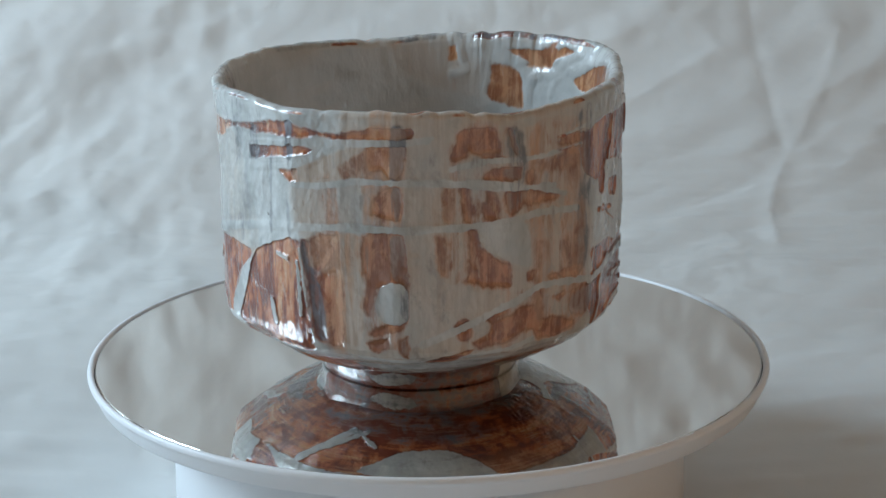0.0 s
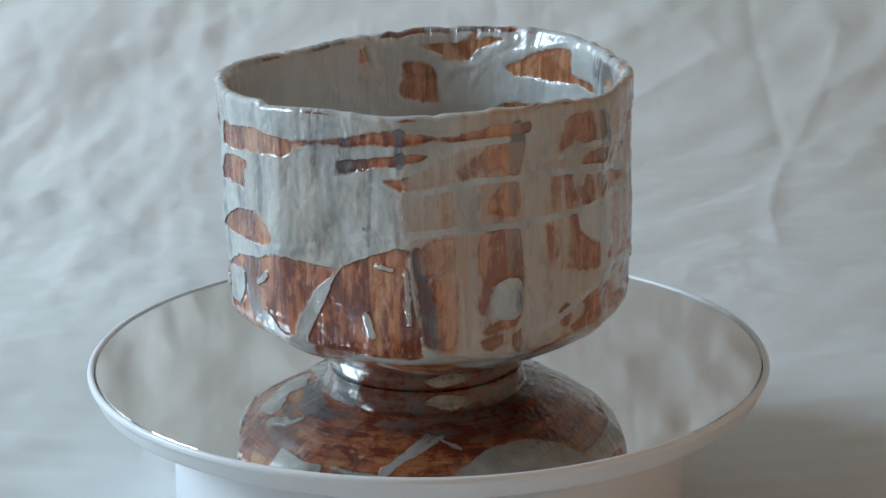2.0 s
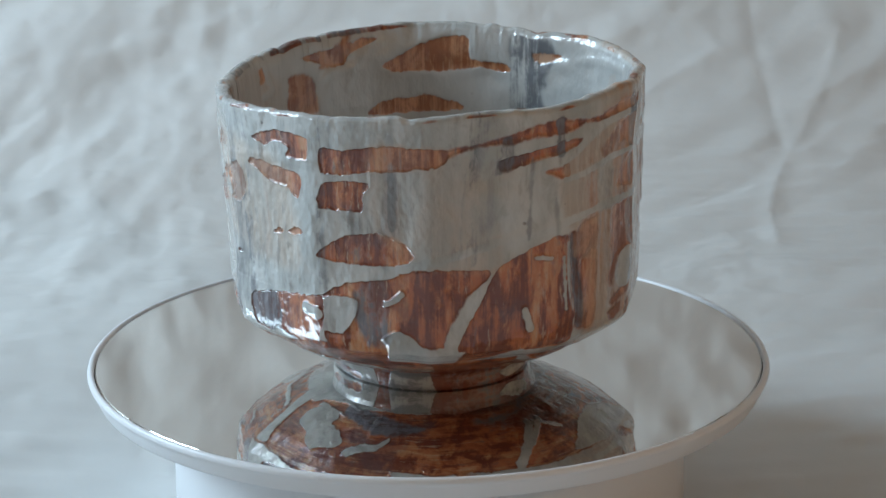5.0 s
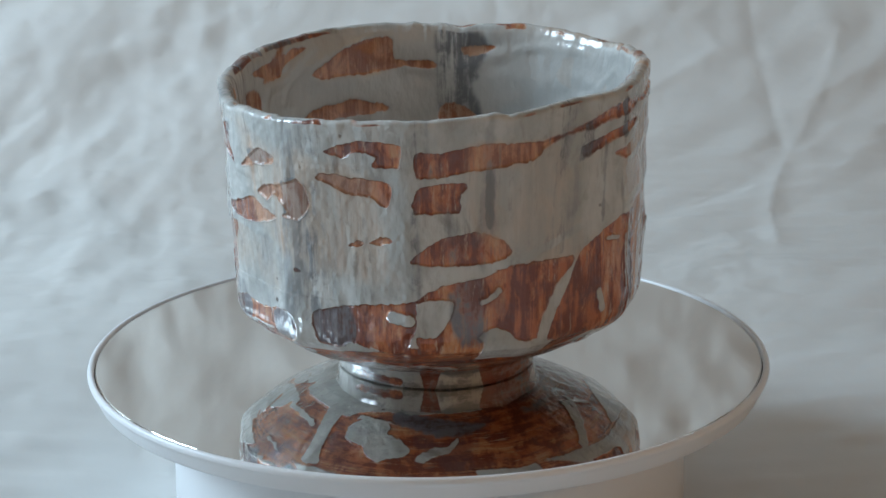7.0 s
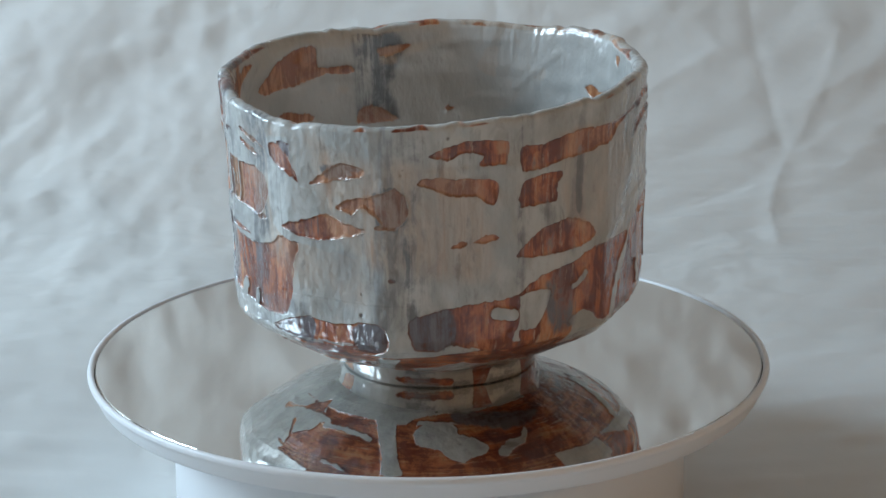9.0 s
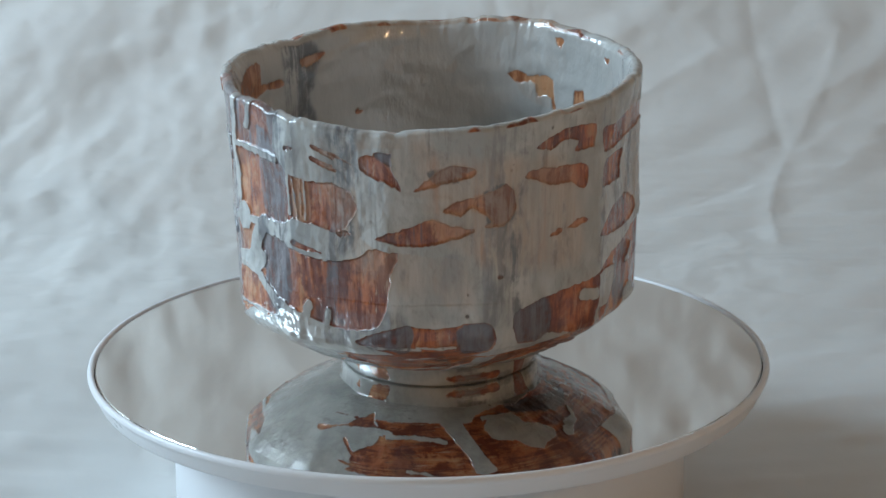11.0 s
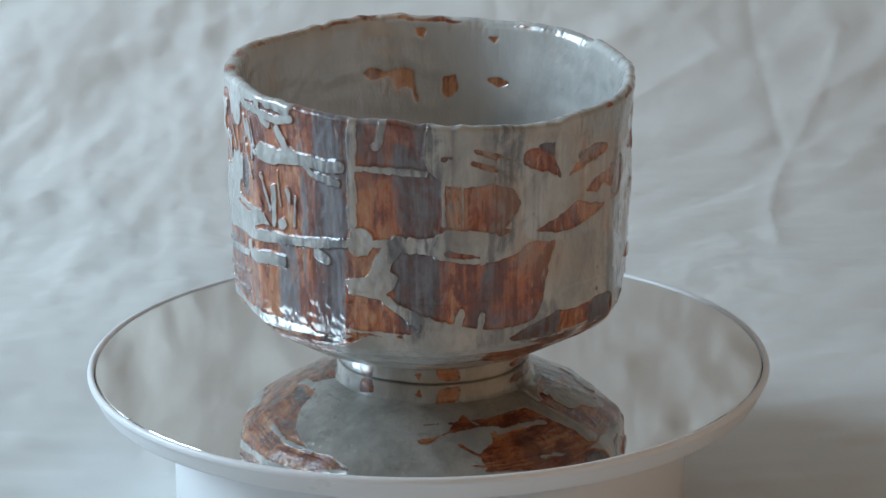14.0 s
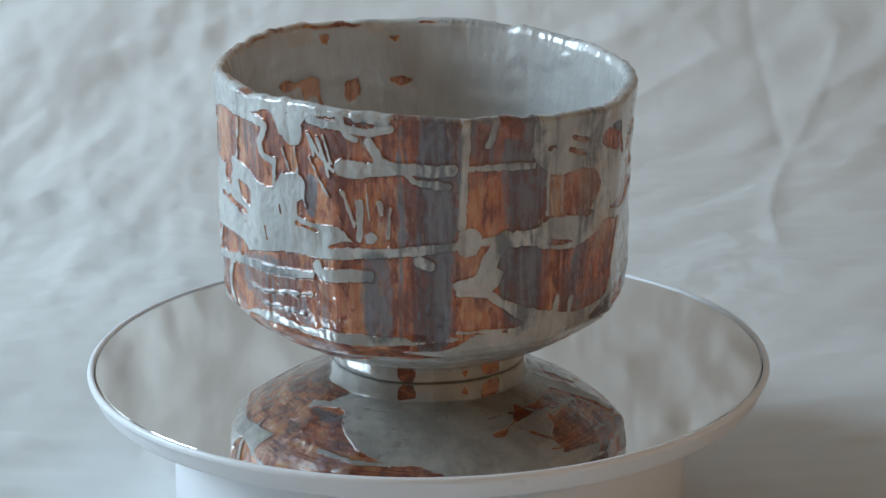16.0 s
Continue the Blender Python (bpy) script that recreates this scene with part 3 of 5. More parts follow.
    k.bare((-69.8, 72.6), (-66.2, 73.2), (-66.2, 69.8), (-69.4, 70.5), soft=1.3)
    k.iron((-70.2, 84.0), (-66.3, 83.1), (-64.5, 67.1), (-65.3, 60.9), (-68.6, 59.9), (-69.4, 72.6), soft=.8, much=.8)
    k.bare((-64.1, 70.5), (-62.4, 70.6), (-62.4, 67.9), (-64.1, 68.3), soft=1.3)
    k.bare((-81.9, 68.6), (-79.5, 68.4), (-78.6, 58.9), (-80.4, 59.0), (-81.2, 63.4), soft=1.3)
    k.bare((-75.9, 63.7), (-73.7, 61.7), (-71.7, 59.3), (-75.5, 59.0), soft=1.3)
    k.bare((-68.6, 65.4), (-64.5, 66.8), (-64.8, 61.6), (-68.6, 59.5), soft=1.3)
    k.bare((-63.8, 65.7), (-61.6, 65.7), (-62.2, 62.2), (-63.7, 62.5), soft=1.3)
    k.bare((-60.9, 64.0), (-54.2, 63.2), (-52.8, 61.6), (-58.1, 61.7), soft=1.3)
    k.thin((-88.6, 69.3), (-82.0, 68.9), (-78.1, 58.4), (-77.4, 51.2), (-78.1, 42.4), (-88.1, 43.1), soft=1.2)
    k.thin((-64.7, 83.7), (-44.2, 81.4), (-43.8, 35.2), (-58.8, 35.4), (-63.5, 42.9), (-65.3, 56.1), soft=1.5, much=.9)
    k.bare((-77.7, 51.5), (-73.7, 48.5), (-69.0, 45.6), (-68.4, 39.7), (-73.8, 39.8), (-76.7, 40.5), (-80.7, 42.1), (-77.8, 44.8), soft=1.3)
    k.bare((-64.0, 42.7), (-61.5, 42.2), (-62.0, 39.7), (-64.0, 40.5), soft=1.3)
    k.bare((-56.5, 40.3), (-50.9, 40.5), (-45.0, 40.7), (-46.5, 38.5), (-52.9, 39.0), (-55.9, 39.0), soft=1.3)
    k.bare((-48.7, 28.9), (-47.6, 32.8), (-42.8, 34.4), (-42.0, 26.3), (-45.8, 26.3), soft=1.3)
    k.iron((-48.7, 28.9), (-47.6, 32.8), (-42.8, 34.4), (-38.3, 33.6), (-40.7, 26.0), (-45.8, 26.3))
    k.bare((-54.8, 33.7), (-50.8, 34.1), (-52.7, 32.0), soft=1.3)
    k.bare((-76.2, 31.4), (-70.8, 33.6), (-69.7, 31.9), (-73.7, 29.9), soft=1.3)
    k.bare((-83.2, 29.8), (-79.6, 31.2), (-78.7, 26.1), (-81.7, 25.2), soft=1.3)
    k.bare((-78.3, 24.1), (-72.2, 28.1), (-69.2, 29.4), (-66.0, 32.9), (-61.3, 31.9), (-60.0, 26.6), (-65.7, 25.3), (-70.4, 23.5), (-76.3, 21.8), soft=1.3)
    k.bare((-60.3, 26.7), (-53.5, 27.9), (-47.2, 24.3), (-52.3, 21.8), (-59.7, 22.5), soft=1.3)
    k.iron((-46.3, 84.2), (-40.4, 83.0), (-40.8, 62.2), (-42.9, 41.5), (-46.5, 39.1), (-45.1, 59.9), soft=1, much=.9)
    k.bare((-42.8, 77.1), (-30.5, 77.6), (-30.4, 65.9), (-35.0, 65.5), (-40.0, 73.3), soft=1.3)
    k.bare((-40.6, 44.2), (-21.5, 42.0), (-18.7, 27.6), (-31.6, 23.9), (-40.0, 25.7), (-38.6, 35.4), soft=1.3)
    k.iron((-24.9, 39.7), (-4.4, 42.8), (1.7, 36.6), (7.0, 24.2), (-10.5, 25.4), (-26.5, 29.2), much=.7)
    k.iron((22.9, 46.9), (31.0, 47.4), (32.0, 23.5), (23.5, 22.8), much=.8)
    k.iron((43.2, 87.0), (48.3, 87.7), (48.1, 24.1), (41.1, 24.0), (42.4, 50.3), (44.6, 68.0))
    k.iron((33.1, 67.6), (38.5, 67.8), (38.3, 50.1), (33.5, 49.9), much=.7)
    k.iron((5.4, 68.8), (9.9, 67.2), (8.2, 56.4), (4.5, 59.0), soft=1)
    k.iron((6.5, 85.0), (17.7, 85.6), (24.3, 87.0), (33.6, 86.0), (32.0, 84.3), (10.3, 82.9), much=.7)
    k.pour((-6.7, 84.5), (3.4, 84.5), (4.6, 77.5), (0.6, 75.8), (-3.5, 78.2), (-5.4, 81.6))
    k.drip(2.2, (-26.4, 80.6), (-16.8, 81.1), (-9.3, 79.8), (-11.0, 75.0), (-10.3, 71.5), (-7.0, 70.2))
    k.drip(1.3, (-6.0, 70.5), (-6.9, 63.6))
    k.bare((-11.4, 83.7), (-7.4, 84.3), (-6.0, 82.1), (-9.1, 82.0))
    k.pour((-3.9, 66.2), (0.0, 67.8), (3.7, 67.7), (5.4, 65.5), (4.4, 61.4), (-0.4, 59.0), (-4.0, 60.8))
    k.drip(2.4, (7.5, 84.3), (17.6, 83.3), (25.7, 82.3), (32.0, 83.8))
    k.drip(3.2, (22.7, 86.6), (31.0, 86.3))
    k.drip(2.0, (17.7, 86.4), (19.5, 81.5), (22.1, 80.2))
    k.drip(5.0, (18.3, 71.7), (23.6, 71.3))
    k.drip(3.6, (23.6, 71.3), (33.2, 72.4), (42.4, 72.1), (48.3, 72.7))
    k.drip(2.6, (25.9, 79.6), (27.8, 76.1), (28.8, 72.9))
    k.drip(2.4, (35.5, 72.5), (38.5, 68.9), (47.1, 67.8))
    k.drip(1.0, (7.1, 79.5), (9.9, 75.2), (15.4, 70.8))
    k.drip(1.0, (10.1, 79.2), (12.2, 73.9), (13.9, 69.1))
    k.drip(0.7, (1.8, 77.1), (2.9, 69.2))
    k.drip(0.6, (-2.7, 74.4), (-0.6, 68.7))
    k.drip(1.8, (22.8, 62.5), (22.5, 52.5))
    k.drip(0.7, (18.2, 65.0), (21.2, 55.3))
    k.drip(0.7, (28.5, 62.5), (29.1, 60.7))
    k.bare((-26.5, 60.4), (-22.9, 59.3), (-18.9, 56.0), (-24.6, 57.2))
    k.scratch(0.6, (-31.9, 54.6), (-27.5, 51.5), (-21.1, 47.8))
    k.scratch(0.7, (2.1, 54.1), (9.2, 52.6))
    k.scratch(0.6, (-4.6, 58.0), (-3.8, 55.8))
    k.scratch(0.5, (-10.6, 50.7), (-10.0, 46.9))
    k.bare((12.3, 48.6), (18.1, 50.9), (22.0, 49.9), (18.8, 48.9))
    k.drip(2.6, (22.2, 47.6), (32.7, 48.6), (40.6, 49.6), (48.2, 50.7))
    k.pour((23.9, 52.9), (26.3, 54.1), (27.6, 52.5), (26.3, 50.8), (24.3, 50.7))
    k.drip(2.2, (-42.0, 35.4), (-29.1, 36.7), (-16.0, 38.2), (-6.9, 38.2), (6.6, 39.4))
    k.drip(3.6, (9.0, 42.8), (10.8, 40.5), (19.4, 41.3), (24.7, 41.2))
    k.drip(0.8, (-22.3, 31.1), (-9.6, 31.7), (6.3, 33.9))
    k.drip(0.7, (-12.5, 27.9), (3.2, 27.5))
    k.drip(3.0, (39.3, 46.3), (42.4, 45.1))
    k.bare((5.2, 18.9), (31.9, 21.4), (48.2, 23.7), (53.3, 24.7), (48.3, 21.2), (38.5, 19.0), (22.5, 17.1), (13.1, 17.2))
    k.iron((39.8, 86.8), (49.0, 87.1), (47.3, 24.1), (37.1, 22.7))
    k.iron((60.4, 51.9), (68.4, 53.1), (70.0, 28.3), (63.4, 28.6), soft=1)
    k.iron((53.3, 86.3), (63.5, 85.3), (68.8, 73.9), (54.6, 72.9), much=.5)
    k.iron((88.8, 81.6), (96.5, 80.8), (98.2, 68.4), (91.5, 67.6), much=.8)
    k.pour((72.4, 84.0), (87.0, 82.8), (93.5, 78.9), (97.0, 70.2), (91.4, 67.9), (82.4, 67.0), (76.4, 68.6), (71.5, 73.4), (71.0, 78.6))
    k.drip(1.0, (75.7, 69.0), (76.1, 57.1))
    k.drip(0.8, (79.9, 68.2), (79.9, 57.3))
    k.drip(2.5, (52.2, 87.1), (51.6, 72.9), (51.1, 56.6))
    k.drip(2.0, (51.6, 72.6), (60.5, 72.2), (71.1, 71.7))
    k.pour((49.6, 51.8), (51.0, 55.0), (53.6, 55.6), (56.2, 54.3), (56.7, 51.0), (55.2, 47.9), (52.4, 47.3), (50.2, 48.9))
    k.drip(2.2, (59.9, 84.6), (59.1, 80.7), (58.1, 78.8))
    k.drip(5.0, (63.5, 51.4), (59.8, 47.1), (58.0, 42.6))
    k.pour((48.5, 40.4), (54.2, 41.4), (58.8, 44.2), (63.0, 42.0), (61.9, 38.5), (58.0, 35.4), (54.1, 37.1), (49.2, 37.8))
    k.drip(2.4, (58.0, 36.5), (63.4, 32.6), (71.3, 29.3), (78.1, 27.5))
    k.pour((62.0, 51.5), (66.6, 53.2), (73.0, 53.5), (77.4, 55.7), (88.2, 53.9), (94.5, 49.6), (97.8, 53.5), (102.5, 54.6), (100.8, 49.7), (94.2, 46.0), (84.7, 45.3), (75.9, 46.8), (71.2, 49.1), (65.0, 48.8))
    k.bare((75.9, 49.1), (79.2, 48.3), (83.9, 48.0), (82.8, 47.1), (76.7, 47.8))
    k.drip(2.6, (79.6, 26.8), (80.7, 31.5))
    k.drip(2.0, (86.2, 26.4), (86.9, 29.9))
    k.bare((98.2, 76.0), (101.7, 76.6), (105.0, 75.5), (107.4, 71.7), (109.5, 67.6), (105.9, 69.3), (101.6, 73.1))
    k.bare((116.6, 68.6), (119.1, 70.8), (122.1, 72.6), (129.3, 72.6), (125.9, 69.9), (120.7, 68.6))
    k.bare((120.3, 61.1), (122.7, 63.5), (130.5, 64.7), (137.0, 68.1), (139.6, 63.8), (139.2, 58.5), (133.8, 57.1), (132.9, 60.1), (128.1, 60.9), (124.5, 59.9))
    k.iron((134.4, 67.4), (138.9, 67.4), (140.1, 58.3), (134.6, 57.0), soft=1)
    k.bare((101.6, 52.7), (112.1, 55.9), (118.5, 58.7), (128.4, 56.0), (123.1, 52.4), (114.8, 51.4), (105.7, 51.8))
    k.bare((97.2, 22.9), (109.1, 28.1), (118.2, 26.9), (128.6, 28.9), (133.4, 27.7), (133.5, 21.2), (120.6, 18.8), (109.1, 18.4))
    k.iron((97.2, 22.9), (109.1, 28.1), (111.9, 26.0), (109.9, 18.4), soft=1)
    k.iron((91.3, 84.3), (98.2, 84.8), (95.9, 50.2), (88.7, 49.6), much=.8)
    k.iron((67.7, 83.0), (76.6, 83.6), (73.1, 27.9), (64.8, 29.4), much=.9)
    k.iron((83.3, 29.4), (109.2, 32.5), (109.1, 22.1), (85.5, 20.0), much=.6)
    k.drip(1.0, (66.4, 28.9), (76.3, 28.8), (77.5, 23.5))
    k.bare((145.6, 76.6), (150.7, 79.0), (156.5, 80.6), (163.9, 80.4), (167.2, 79.5), (166.4, 73.3), (162.8, 72.2), (159.6, 73.7), (160.6, 76.2), (156.6, 77.4), (154.4, 77.2), (151.4, 75.4))
    k.bare((143.0, 68.7), (145.1, 70.5), (152.2, 69.9), (161.1, 69.8), (164.3, 68.2), (163.5, 62.3), (161.1, 62.8), (158.9, 64.5), (152.2, 65.2), (146.2, 67.5))
    k.bare((152.1, 50.5), (154.4, 52.0), (156.3, 51.5), (155.1, 50.6))
    k.bare((158.1, 51.8), (161.1, 53.2), (164.1, 52.7), (161.1, 51.6))
    k.bare((170.8, 77.5), (176.9, 77.6), (-174.0, 79.3), (-164.1, 79.5), (-155.7, 78.2), (-156.1, 74.7), (-165.7, 72.9), (-175.5, 72.0), (177.1, 70.7), (170.9, 70.7))
    k.bare((171.0, 67.5), (177.2, 69.1), (-175.9, 68.8), (-177.1, 65.4), (-178.0, 60.8), (175.5, 60.8), (170.2, 60.8))
    k.bare((168.7, 47.0), (172.0, 50.5), (177.4, 53.6), (-175.1, 54.9), (-167.2, 53.0), (-164.1, 49.0), (-167.0, 46.4), (-174.9, 45.6), (175.6, 45.8))
    k.bare((140.0, 28.8), (143.6, 31.2), (150.5, 32.7), (156.6, 34.0), (162.7, 34.5), (170.1, 35.5), (170.3, 27.2), (169.1, 24.8), (167.5, 19.8), (156.9, 21.0), (152.1, 22.3), (147.4, 20.4), (141.8, 21.0))
    k.iron((140.0, 28.8), (143.6, 31.2), (152.0, 32.6), (153.7, 22.2), (147.4, 20.4), (141.8, 21.0), soft=1)
    k.drip(3.4, (164.2, 31.0), (168.5, 30.3))
    k.drip(2.6, (168.3, 18.4), (170.4, 18.4))
    k.bare((127.6, 12.2), (138.9, 14.1), (152.5, 15.8), (165.5, 17.5), (171.2, 14.0), (162.1, 5.2), (141.8, 5.2), (130.0, 5.2))
    k.iron((137.9, 83.6), (143.8, 83.5), (143.8, 34.5), (139.0, 31.3), (135.3, 34.5), much=.55)
    k.iron((169.8, 71.6), (171.7, 77.7), (172.1, 35.9), (169.6, 33.1), much=.6, soft=1)
    k.thin((-176.0, 80.4), (-148.6, 76.9), (-139.7, 43.8), (-163.0, 45.5), (-175.1, 56.2), much=.5)
    k.bare((170.5, 35.8), (177.8, 40.3), (-171.4, 42.0), (-160.4, 45.0), (-144.8, 44.1), (-145.9, 40.8), (-151.6, 36.4), (-156.0, 30.3), (-156.6, 22.8), (-162.5, 23.4), (-165.6, 26.2), (-169.8, 27.4), (-175.0, 22.6), (-177.4, 18.9), (171.1, 22.3), (170.5, 25.8), (175.8, 25.3), (179.8, 30.8), (-179.5, 35.7), (175.2, 36.1))
    k.iron((-179.3, 40.6), (-170.8, 41.4), (-171.1, 23.1), (-177.3, 21.9), (179.2, 29.4), much=.7)
    k.drip(1.6, (-171.5, 35.0), (-169.2, 36.4), (-167.5, 38.0))
    k.bare((-145.2, 38.9), (-142.0, 44.6), (-134.4, 48.5), (-124.5, 51.9), (-123.8, 42.0), (-120.3, 20.2), (-131.2, 19.0), (-152.5, 21.0), (-149.8, 29.0))
    k.drip(1.2, (-131.7, 46.4), (-127.9, 45.8))
    k.drip(2.0, (-135.0, 31.7), (-133.3, 26.3))
    k.drip(1.0, (-124.3, 45.5), (-123.4, 30.7))
    k.thin((-126.6, 68.0), (-111.1, 70.3), (-88.0, 71.3), (-82.2, 50.0), (-110.8, 54.2), (-122.8, 53.3), much=.5)
    k.drip(1.6, (-124.3, 67.6), (-108.8, 70.3), (-89.3, 70.3), (-69.4, 68.5), (-51.1, 62.5))
    k.drip(2.0, (-168.1, 45.1), (-133.8, 53.8), (-112.2, 57.0), (-92.2, 57.2), (-79.5, 57.4), (-60.8, 58.8), (-46.8, 57.7))
    k.drip(1.5, (-142.1, 75.8), (-117.3, 80.2), (-105.5, 81.4), (-91.9, 82.1), (-88.5, 82.7))
    k.drip(1.9, (-141.8, 69.1), (-124.0, 73.3), (-117.6, 75.8), (-115.1, 78.9), (-111.3, 80.9))
    k.drip(2.0, (-91.2, 24.4), (-79.6, 29.6), (-69.3, 34.3), (-58.9, 37.9), (-41.8, 36.3))
    k.drip(1.6, (-83.7, 73.8), (-75.2, 75.5), (-59.2, 74.8), (-45.1, 75.2))
    k.drip(1.2, (-51.6, 78.9), (-37.1, 81.4), (-16.1, 80.3))
    k.drip(1.4, (-34.2, 12.2), (-33.8, 32.2), (-27.1, 38.6))
    k.drip(1.6, (-108.0, 18.9), (-89.8, 17.4), (-71.6, 20.9), (-61.7, 22.8))
    k.drip(1.8, (138.5, 70.7), (153.4, 72.2), (170.1, 72.2))
    k.drip(1.6, (116.3, 61.2), (124.7, 59.9), (132.2, 60.0))
    k.drip(1.2, (109.9, 65.7), (115.1, 64.8), (121.9, 64.3))
    k.iron((134.9, 79.8), (139.3, 80.4), (137.8, 28.2), (130.2, 26.5), much=.6)
    k.iron((170.0, 86.0), (171.4, 85.9), (170.8, 35.1), (169.0, 35.1), much=.75, soft=.6)
    k.iron((139.3, 54.6), (149.5, 55.8), (146.9, 32.7), (136.2, 31.2), much=.4)
    k.iron((-171.0, 74.2), (-168.1, 74.0), (-168.8, 56.5), (-171.0, 56.7), soft=.6, much=.7)
    k.iron((-151.2, 71.7), (-147.3, 70.9), (-147.8, 46.9), (-150.8, 47.5), soft=.6, much=.6)
    k.iron((157.0, 82.2), (160.0, 82.4), (158.4, 53.6), (156.0, 53.3), soft=.8, much=.45)
    k.iron((-149.5, 87.6), (-146.5, 87.9), (-148.0, 72.7), (-150.3, 72.5), soft=.7, much=.7)
    k.iron((177.9, 61.8), (-176.6, 63.0), (-175.0, 48.7), (179.4, 45.7), much=.5)
    k.iron((-148.9, 69.4), (-142.8, 70.0), (-143.2, 52.5), (-147.9, 50.4), much=.45)
    k.iron((-133.8, 73.8), (-132.1, 74.0), (-133.5, 53.3), (-134.5, 53.2), soft=.6, much=.6)
    k.iron((77.1, 82.0), (80.1, 82.2), (77.1, 30.5), (73.7, 30.1), much=.6)
    k.iron((64.0, 83.8), (74.1, 84.1), (69.9, 26.2), (63.5, 26.9), much=.6)
    k.iron((86.1, 84.0), (96.2, 82.5), (95.4, 68.1), (91.5, 53.6), (85.7, 69.6), much=.5)
    k.iron((91.7, 68.1), (94.7, 68.1), (94.5, 50.4), (91.7, 50.4), much=.7)
    k.iron((119.7, 48.5), (126.6, 47.5), (125.4, 28.0), (119.2, 28.9), much=.4)
    k.drip(2.4, (169.6, 18.1), (170.9, 18.7))
    k.drip(1.3, (169.4, 10.2), (170.1, 10.3))
    k.bare((-79.5, 56.1), (-77.4, 55.9), (-77.2, 51.2), (-77.8, 42.4), (-79.6, 43.0), soft=1.2, much=.8)
    k.bare((-88.0, 55.1), (-85.2, 54.1), (-84.6, 43.7), (-87.4, 43.9), soft=1.4, much=.6)
    k.bare((-111.6, 74.8), (-105.6, 78.5), (-105.0, 73.8), (-110.3, 70.2), soft=1.4, much=.6)
    k.bare((-59.2, 73.2), (-46.1, 74.3), (-45.3, 69.6), (-59.1, 70.0), soft=1.4, much=.6)
    k.bare((-53.6, 77.7), (-46.3, 78.7), (-45.6, 76.4), (-52.5, 76.2), soft=1, much=.8)
    k.bare((-86.5, 68.4), (-83.7, 68.3), (-83.8, 59.6), (-85.9, 59.7), soft=1.4, much=.6)
    k.bare((-74.9, 66.8), (-72.3, 65.8), (-71.7, 61.0), (-74.3, 61.7), soft=1, much=.8)
    k.bare((-35.8, 65.7), (-30.2, 64.2), (-30.9, 57.8), (-34.6, 59.2), soft=.8)
    k.bare((-25.9, 60.6), (-18.6, 59.5), (-19.4, 53.9), (-25.5, 56.1), soft=.8)
    k.bare((-36.2, 55.2), (-22.4, 52.2), (-22.8, 51.0), (-36.1, 53.7), soft=.7)
    k.bare((-73.7, 29.0), (-68.5, 30.9), (-67.1, 25.6), (-72.0, 24.3), soft=1)
    k.bare((-91.3, 17.5), (-83.8, 20.1), (-77.9, 22.1), (-83.6, 16.9), soft=.8)
    k.pour((-76.6, 57.5), (-69.3, 58.1), (-63.6, 55.8), (-62.6, 44.4), (-68.6, 46.3), (-73.7, 49.3), (-76.6, 52.7), soft=1)
    k.iron((116.2, 72.4), (123.1, 73.0), (124.5, 69.1), (118.6, 68.2), soft=.7)
    k.iron((131.3, 66.0), (138.4, 65.9), (138.8, 56.8), (132.4, 56.4), soft=.8)
    k.iron((65.4, 47.4), (74.3, 48.9), (74.7, 30.2), (64.4, 30.8), soft=1)
    k.iron((64.3, 84.4), (74.3, 83.4), (70.9, 72.6), (63.2, 73.0), much=.6)
    k.iron((92.1, 84.0), (95.8, 84.1), (95.5, 68.1), (92.4, 68.0), soft=1, much=.8)
    k.drip(1.1, (49.8, 36.9), (58.3, 35.4), (66.4, 29.5), (72.4, 25.6))
    k.drip(0.9, (49.3, 25.9), (61.7, 25.2), (72.3, 24.5))
    k.drip(1.0, (91.2, 47.8), (86.4, 45.1))
    k.scratch(0.8, (75.8, 76.0), (76.8, 75.8))
    k.scratch(0.9, (99.4, 29.4), (100.2, 28.7))
    k.scratch(0.9, (91.3, 53.5), (92.2, 52.9))
    k.scratch(0.7, (83.8, 73.9), (87.2, 72.2), (91.0, 71.1))
    k.scratch(0.7, (84.4, 77.5), (88.1, 75.8), (90.3, 74.6))
    k.bare((102.2, 77.6), (104.4, 78.2), (107.6, 77.8), (108.0, 74.6), (105.8, 74.4), soft=.6)
    k.iron((136.6, 43.9), (144.5, 43.7), (144.4, 25.5), (136.2, 27.5), much=.5)
    k.drip(3.0, (-133.0, 13.4), (-119.7, -0.9))
    k.pour((-111.6, 13.7), (-98.4, 5.0), (-83.5, 5.0), (-72.0, 12.3), (-69.6, 17.9), (-92.5, 15.4))
    k.drip(3.0, (163.4, 9.5), (160.3, 3.1), (150.8, -4.1))
    k.drip(1.2, (-117.5, -0.8), (-108.5, 4.2))
    k.pour((142.1, 2.7), (142.7, -5.6), (156.0, -9.0), (171.0, -1.1), (168.5, 6.8), (161.5, 10.3), (152.7, 8.5))
    k.drip(2.4, (131.7, 20.0), (133.1, 9.6), (131.1, -1.0), (132.7, -9.1))
    k.drip(2.2, (170.1, 10.0), (176.4, 7.5), (-175.3, 1.4))
    k.drip(2.0, (-114.0, -1.0), (-130.7, 10.5), (-135.2, 18.7))
    k.scratch(1.2, (82.6, 5.2), (93.8, 12.6), (114.4, 9.3), (124.0, 15.1))
    k.scratch(0.8, (84.8, 13.2), (102.0, 16.4), (118.6, 17.2))
